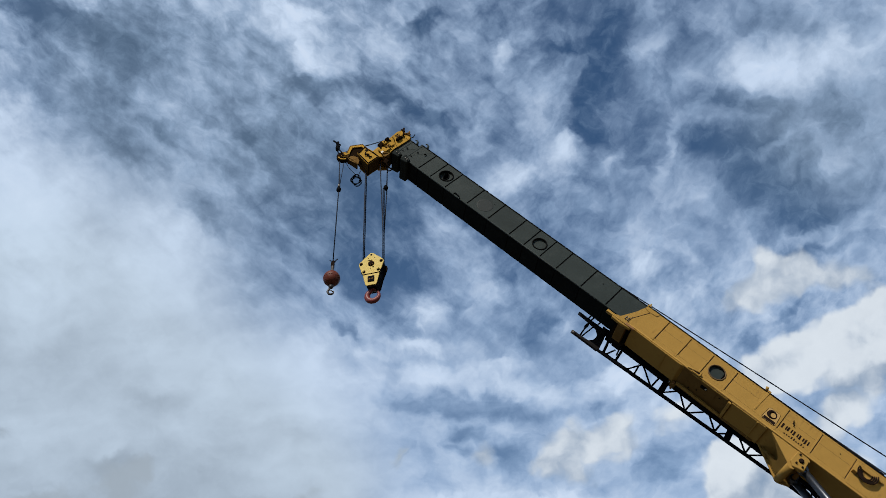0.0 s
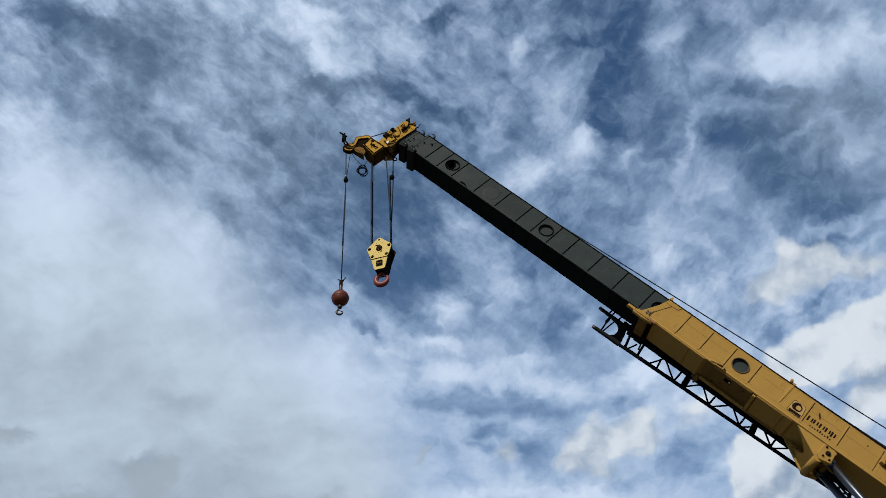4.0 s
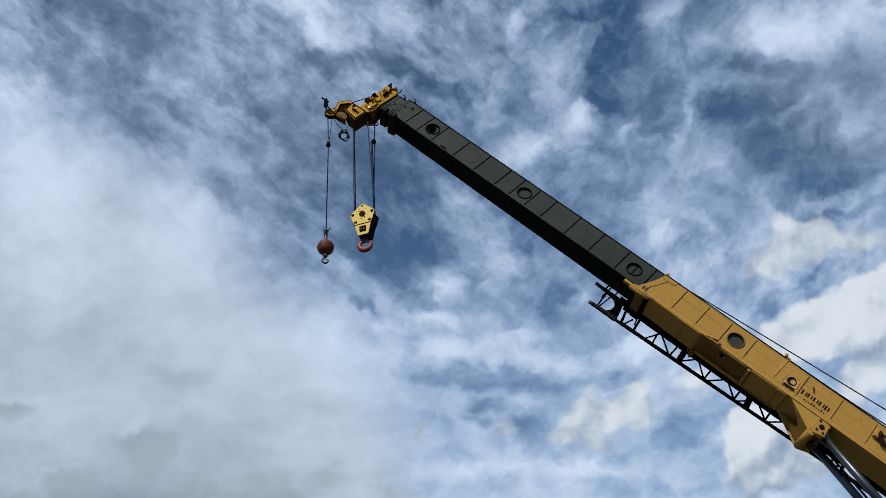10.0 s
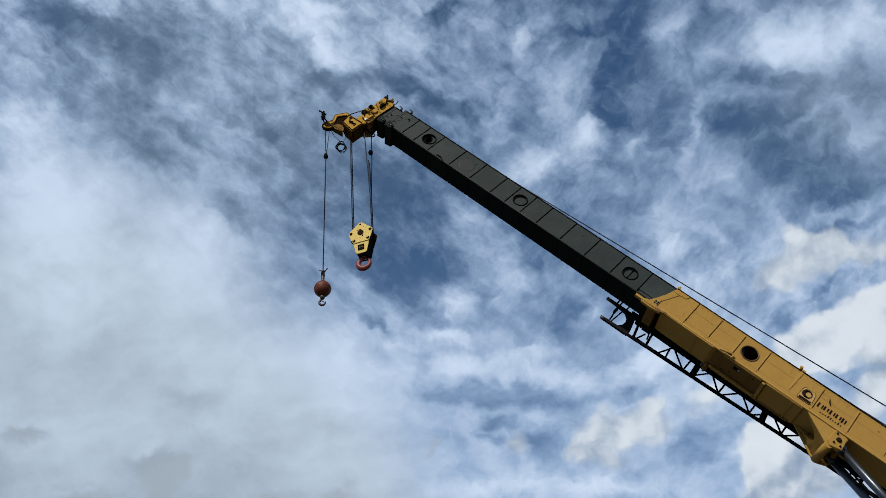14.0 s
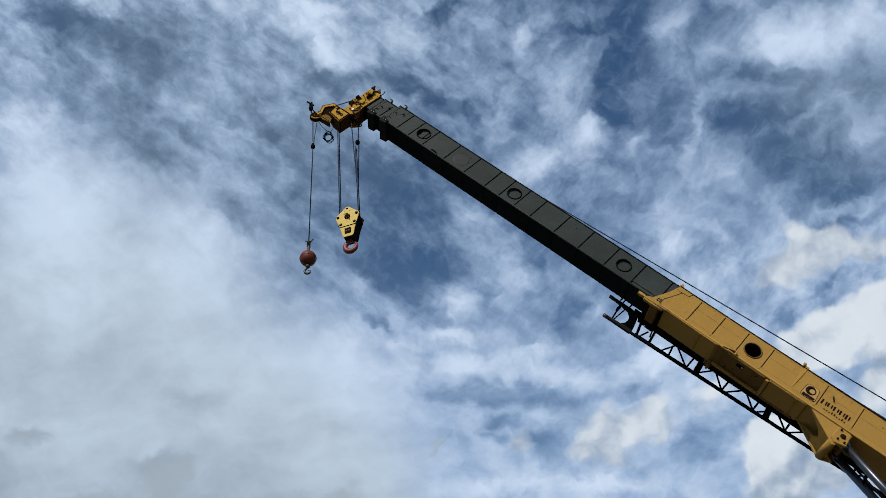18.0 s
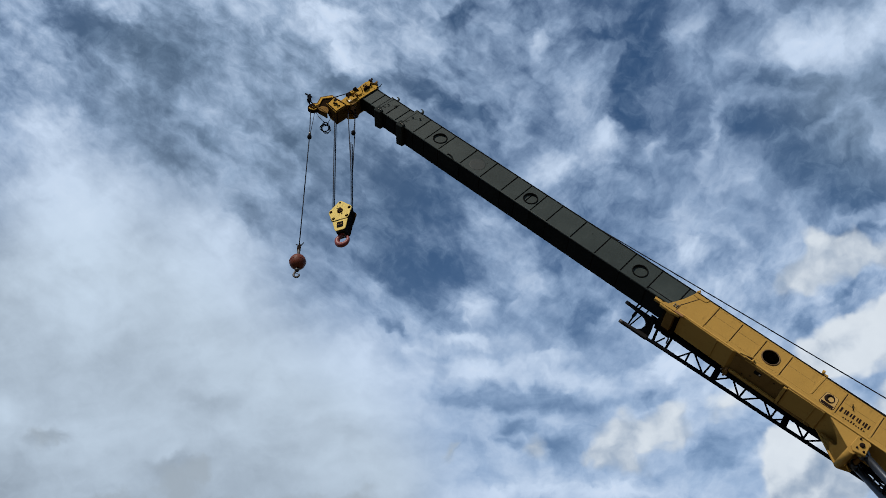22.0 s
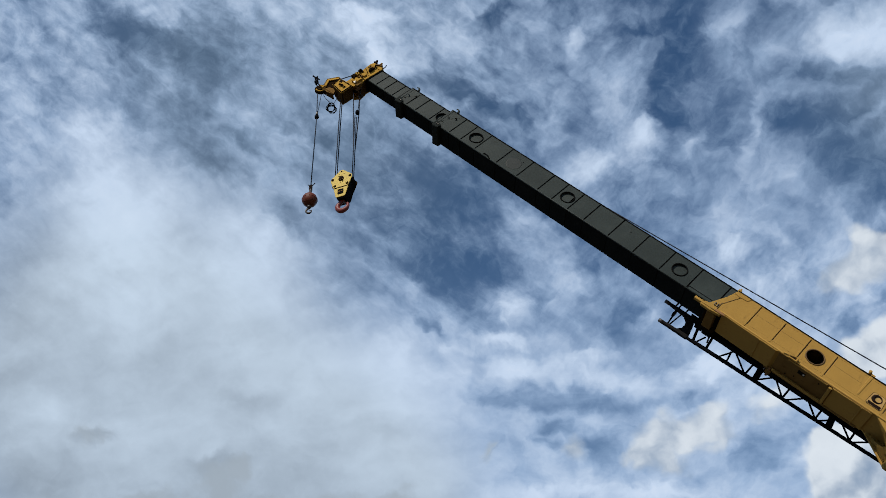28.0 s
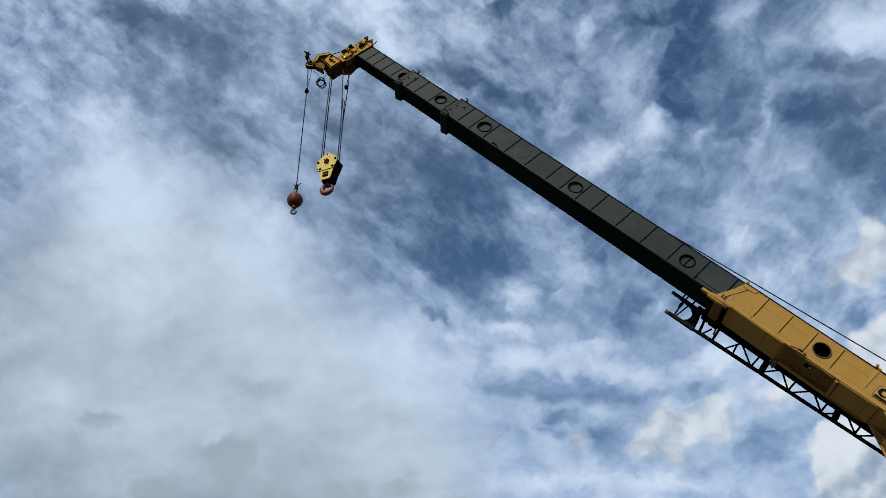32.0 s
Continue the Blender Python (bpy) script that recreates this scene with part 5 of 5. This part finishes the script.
def build_block():
    """Origin at the tip of the near plate; x to the boom's tip side, y away from the camera's side, z up."""
    ob = thing("hook_block", "bright yellow multi-sheave hook block with a red hook", "hook block")
    upper = [(0.03, 0.0), (0.27, -0.225), (0.29, -0.28), (0.20, -0.575), (-0.20, -0.575), (-0.29, -0.28), (-0.27, -0.225), (-0.03, 0.0)]
    lower = [(0.195, -0.57), (0.13, -0.86), (0.10, -0.89), (-0.10, -0.89), (-0.13, -0.86), (-0.195, -0.57)]
    for y0, y1 in ((-0.155, -0.13), (0.13, 0.155)):
        # far plates are coloured dark for the shade on that side
        paint = BRIGHT_YELLOW if y0 < 0 else GREASE_SHADE
        part("side_plate", prism(upper, y0, y1, 0.006), paint, ob)
        part("lower_plate", prism(lower, y0 + 0.004, y1 - 0.004, 0.006), paint, ob)
    part("plate_joint", tube([(-0.228, -0.155, -0.490), (-0.214, -0.155, -0.545), (-0.185, -0.155, -0.578), (0.185, -0.155, -0.578), (0.214, -0.155, -0.545), (0.228, -0.155, -0.490)], 0.009, 6), DECAL, ob)
    part("lifting_eye", lathe([(0.022, 0), (0.022, -0.006), (0.010, -0.008)], 12, "Y", (0.0, -0.155, -0.055)), DECAL, ob)
    for x, z in ((-0.23, -0.27), (0.23, -0.27), (-0.165, -0.50), (0.165, -0.50)):
        bolt = part("bolt", lathe([(0.036, 0), (0.036, -0.010), (0.013, -0.012)], 14, "Y", (x, -0.155, z)), DECAL, ob)
        part("bolt_head", lathe([(0.017, 0), (0.017, -0.022), (0.008, -0.027)], 6, "Y", (x, -0.163, z)), BRIGHT_YELLOW if z < -0.4 else BROWN_PAINT, bolt)
    part("centre_pin", lathe([(0.072, 0), (0.072, -0.012), (0.045, -0.016), (0.045, -0.03)], 20, "Y", (0, -0.155, -0.30)), DECAL, ob)
    for i in range(6):
        a = math.radians(60 * i + 20)
        part("pin_bolt", lathe([(0.013, 0), (0.013, -0.012), (0.006, -0.015)], 6, "Y", (0.056 * math.cos(a), -0.166, -0.30 + 0.056 * math.sin(a))), BROWN_PAINT, ob)
    for x, z in ((-0.06, -0.14), (0.07, -0.15), (-0.02, -0.43)):
        part("plate_hole", lathe([(0.010, 0), (0.010, -0.003), (0.004, -0.004)], 8, "Y", (x, -0.155, z)), DECAL, ob)
    part("pin_keeper", join(box(-0.09, 0.02, -0.162, -0.154, -0.215, -0.20), box(0.03, 0.06, -0.162, -0.154, -0.42, -0.38)), DECAL, ob)
    part("name_plate", box(-0.075, 0.075, -0.166, -0.154, -0.80, -0.65, 0.004), BLACK, ob, "black plate with unreadable marks")
    for i in range(2):
        part("plate_mark", box(-0.05 + 0.06 * i, -0.01 + 0.06 * i, -0.168, -0.165, -0.74, -0.71, 0), BROWN_PAINT, ob)
    for y in (-0.09, -0.03, 0.03, 0.09):
        wheel = [(0.03, -0.025), (0.22, -0.025), (0.235, -0.018), (0.215, -0.004), (0.215, 0.004), (0.235, 0.018), (0.22, 0.025), (0.03, 0.025)]
        part("sheave", lathe(wheel, 32, "Y", (0, y, -0.30)), BLACK, ob)
    part("spine", prism([(0.24, -0.20), (0.18, -0.58), (0.10, -0.92), (-0.10, -0.92), (-0.18, -0.58), (-0.24, -0.20), (-0.15, -0.5), (0.15, -0.5)], -0.125, 0.125, 0.004), BLACK, ob)
    part("trunnion", lathe([(0.09, -0.98), (0.10, -0.96), (0.10, -0.90)], 20), BLACK, ob)
    part("hook_shank", lathe([(0.06, -1.06), (0.06, -0.95)], 18), HOOK_RED, ob)
    path = [(0.0, 0, -1.02), (-0.06, 0, -1.06)] + arc(0.0, -1.20, 0.135, 125, 405, 0.0, 28)
    width = [0.05, 0.052] + [0.052 + 0.012 * math.sin(math.pi * i / 20) if i < 20 else 0.052 - 0.004 * (i - 20) for i in range(29)]
    part("hook", tube(path, width, 14), HOOK_RED, ob, "thick red-painted crane hook")
    part("latch", tube([(-0.02, 0, -1.07), (0.10, 0, -1.12)], 0.014, 8), STEEL, ob)
    for x in (-0.215, 0.215):
        for y in (-0.04, 0.04):
            part("rope", tube([(x, y, -0.30), (x, y, 1.9)], 0.0115, 8), ROPE, ob)
    for piece in ob.children:
        if piece.name.split(".")[0] in ("hook", "hook_shank", "latch", "trunnion"):
            piece.data.transform(Matrix.Translation((0, 0, 0.125)))
        if piece.name.split(".")[0] != "rope":
            for mesh in [piece.data] + [p.data for p in piece.children]:
                mesh.transform(Matrix.Scale(0.93, 4))
    return ob


def build_block_lines():
    ob = thing("block_hoist_rope", "dark wire rope falls between boom head and hook block", "wire rope")
    for x, y, top in ((-0.215, -0.04, -0.205), (-0.215, 0.04, -0.205), (0.215, -0.04, 0.14), (0.215, 0.04, 0.29)):
        bend = 0.278 if top > 0.2 else x + 0.1 * (top - x)
        part("rope", tube([(top, y, 0.25), (bend, y, -0.63 if top > 0.2 else -1.7), (x, y, -1.9)], 0.0122, 8), ROPE, ob)
    part("guide_wire", tube([(0.36, -0.06, 0.25), (0.29, -0.05, -0.61)], 0.008, 6), ROPE, ob)
    part("trip_weight", lathe([(0.02, -0.58), (0.040, -0.59), (0.052, -0.62), (0.052, -0.66), (0.040, -0.69), (0.02, -0.70)], 18, "Z", (0.278, -0.04, 0)), BLACK, ob)
    return ob


base_section = build_base_section()
build_jib(base_section)
build_fixed_lines(base_section)
second_section = build_second_section()
third_section = build_third_section()
tip_section = build_tip_section()
build_lift(crane)
hoist_line = build_hoist_line()
ball, ball_line, block, block_line = build_ball(), build_ball_line(), build_block(), build_block_lines()

# how far sections two, three and the tip have slid along the boom (metres from their reference place)
EXTEND = [
    (0, -1.442, -2.772, -3.457), (2, -1.253, -2.583, -3.26), (4.5, -1.057, -2.387, -3.041), (6, -0.941, -2.271, -2.941), (7, -0.853, -2.183, -2.863),
    (8, -0.761, -2.091, -2.777), (9, -0.675, -2.005, -2.69), (10, -0.586, -1.916, -2.596), (11, -0.481, -1.811, -2.491),
    (12, -0.394, -1.724, -2.401), (13, -0.313, -1.643, -2.312), (14, -0.215, -1.545, -2.22), (14.5, -0.169, -1.499, -2.187),
    (16.5, -0.052, -1.364, -1.971), (17, -0.026, -1.295, -1.902), (17.5, -0.006, -1.232, -1.819), (18, 0, -1.184, -1.744), (18.5, 0, -1.142, -1.67),
    (19, 0, -1.098, -1.589), (20, 0, -1.024, -1.418), (21, 0, -0.931, -1.238), (22, 0, -0.845, -1.06), (23, 0, -0.758, -0.877),
    (24, 0, -0.654, -0.689), (24.5, 0, -0.617, -0.614), (26.5, 0, -0.47, -0.251), (27, 0, -0.404, -0.142), (28, 0, -0.307, 0.054),
    (29, 0, -0.23, 0.223), (30, 0, -0.135, 0.425), (31, 0, -0.058, 0.597), (32, 0, 0.021, 0.763),
]

# places of the ball and of the hook block in the boom's upright plane (along, across)
BALL = [
    (0, 5.03, -3.364), (0.5, 5.065, -3.284), (1, 5.111, -3.229), (1.5, 5.159, -3.23), (2, 5.169, -3.321), (2.5, 5.131, -3.495), (4.5, 4.759, -3.911),
    (5, 4.748, -3.895), (5.5, 4.783, -3.864), (6, 4.862, -3.849), (6.5, 4.975, -3.849), (7, 5.092, -3.857), (7.5, 5.194, -3.855), (8, 5.286, -3.807),
    (8.5, 5.348, -3.732), (9, 5.368, -3.674), (9.5, 5.392, -3.628), (10, 5.461, -3.592), (10.5, 5.565, -3.59), (11, 5.658, -3.633),
    (11.5, 5.689, -3.729), (12, 5.652, -3.846), (12.5, 5.559, -3.948), (13, 5.429, -4.037), (13.5, 5.298, -4.111), (14, 5.23, -4.156),
    (14.5, 5.252, -4.163), (16.5, 5.751, -4.147), (17, 5.874, -4.054), (17.5, 5.974, -3.959), (18, 6.058, -3.88), (18.5, 6.133, -3.837),
    (19, 6.189, -3.86), (19.5, 6.239, -3.939), (20, 6.294, -4.041), (20.5, 6.346, -4.144), (21, 6.382, -4.229), (21.5, 6.399, -4.277),
    (22, 6.447, -4.257), (22.5, 6.544, -4.181), (23, 6.664, -4.1), (23.5, 6.81, -4.032), (24, 6.979, -3.986), (24.5, 7.146, -3.975),
    (26.5, 7.834, -3.732), (27, 7.971, -3.618), (27.5, 8.1, -3.54), (28, 8.219, -3.514), (28.5, 8.31, -3.558), (29, 8.372, -3.657),
    (29.5, 8.427, -3.743), (30, 8.461, -3.795), (30.5, 8.438, -3.86), (31, 8.374, -3.942), (31.5, 8.314, -4.019), (32, 8.261, -4.103),
]
BLOCK = [
    (0, 4.972, -2.342), (0.5, 5.033, -2.327), (1, 5.075, -2.301), (1.5, 5.117, -2.26), (2, 5.172, -2.224), (2.5, 5.218, -2.23), (4.5, 5.442, -2.258),
    (5, 5.463, -2.244), (5.5, 5.49, -2.212), (6, 5.53, -2.183), (6.5, 5.592, -2.171), (7, 5.657, -2.189), (7.5, 5.707, -2.228), (8, 5.749, -2.236),
    (8.5, 5.766, -2.232), (9, 5.75, -2.26), (9.5, 5.749, -2.285), (10, 5.796, -2.282), (10.5, 5.872, -2.286), (11, 5.937, -2.313),
    (11.5, 5.974, -2.349), (12, 5.981, -2.38), (12.5, 5.97, -2.4), (13, 5.955, -2.416), (13.5, 5.946, -2.432), (14, 5.97, -2.448),
    (14.5, 6.042, -2.46), (16.5, 6.27, -2.459), (17, 6.336, -2.41), (17.5, 6.424, -2.372), (18, 6.524, -2.372), (18.5, 6.632, -2.403),
    (19, 6.735, -2.449), (19.5, 6.811, -2.493), (20, 6.866, -2.51), (20.5, 6.904, -2.512), (21, 6.932, -2.52), (21.5, 6.985, -2.531),
    (22, 7.085, -2.533), (22.5, 7.206, -2.53), (23, 7.326, -2.545), (23.5, 7.455, -2.549), (24, 7.574, -2.509), (24.5, 7.66, -2.462),
    (26.5, 8.052, -2.408), (27, 8.194, -2.416), (27.5, 8.31, -2.42), (28, 8.388, -2.433), (28.5, 8.439, -2.443), (29, 8.462, -2.449),
    (29.5, 8.499, -2.455), (30, 8.565, -2.464), (30.5, 8.629, -2.507), (31, 8.704, -2.583), (31.5, 8.786, -2.654), (32, 8.865, -2.689),
]

# the hoist line above the boom: height over the mouth and over the winch
LINE = [(0, 0.95), (1, 0.97), (2, 0.85), (3.5, 1), (5, 1.12), (6, 1.15), (7, 1.11), (8, 1.04), (9, 0.85), (9.5, 0.81), (10, 0.875), (10.5, 0.84), (11, 0.92), (12, 1.09), (13, 1.07), (14, 1.1), (15, 1.1), (16.5, 1.07), (17, 0.86), (17.5, 0.89),
        (18, 1.08), (18.5, 0.57), (19, 1.12), (19.5, 0.62), (20, 0.77), (20.5, 1.08), (21, 0.61), (21.5, 1.02), (22, 1.04), (23, 1.11), (24, 1.04), (25.25, 1.08), (26.5, 1.01), (27, 0.99), (27.5, 0.82), (28, 1.07), (29, 0.83), (30, 0.76), (31, 0.97), (32, 1.01)]

NOSE = Vector((HEAD + 0.44, -0.305, -0.96))
FALLS = Vector((HEAD - 0.36, -0.30, -0.66))


def reach(t):
    """The extensions at t, between the rows."""
    for a, b in zip(EXTEND, EXTEND[1:]):
        if t <= b[0]:
            s = (t - a[0]) / (b[0] - a[0])
            return [p + (q - p) * s for p, q in zip(a[1:], b[1:])]
    return EXTEND[-1][1:]


def tip_pose(slide):
    return BOOM @ SLACK @ pose(slide, 0, -0.016 * slide)


def hung(point, anchor, turn):
    """Upright pose at point, its z towards the anchor, turned about it."""
    z = (anchor - point).normalized()
    x = Vector((math.cos(SLEW + radians(turn)), -math.sin(SLEW + radians(turn)), 0))
    x = (x - z * x.dot(z)).normalized()
    y = z.cross(x)
    return Matrix(((x.x, y.x, z.x, point.x), (x.y, y.y, z.y, point.y), (x.z, y.z, z.z, point.z), (0, 0, 0, 1)))


def motions():
    walk(second_section, [(t, IN_CRANE @ BOOM @ SLACK @ pose(a, 0, 0)) for t, a, b, c in EXTEND])
    walk(third_section, [(t, IN_CRANE @ BOOM @ SLACK @ pose(b, 0, 0)) for t, a, b, c in EXTEND])
    walk(tip_section, [(t, IN_CRANE @ tip_pose(c)) for t, a, b, c in EXTEND])
    walk(hoist_line, [(t, IN_CRANE @ BOOM @ pose(0, -0.30, a, 0, math.degrees(math.atan((1.55 - a) / 8.0)), 0)) for t, a in LINE])
    swing, line = [], []
    for t, x, z in BALL:
        nose, p = tip_pose(reach(t)[2]) @ NOSE, BOOM @ Vector((x - 0.07, -0.30, z - 0.03))
        swing.append((t, hung(p, nose, 0)))
        line.append((t, Matrix.Translation(nose) @ hung(p, nose, 0).to_3x3().to_4x4()))
    walk(ball, swing), walk(ball_line, line)
    swing, line = [], []
    for t, x, z in BLOCK:
        falls, p = tip_pose(reach(t)[2]) @ FALLS, BOOM @ Vector((x - 0.17, -0.30, z - 0.04))
        swing.append((t, hung(p, falls, 20)))
        line.append((t, Matrix.Translation(falls) @ hung(p, falls, 20).to_3x3().to_4x4()))
    walk(block, swing), walk(block_line, line)


motions()
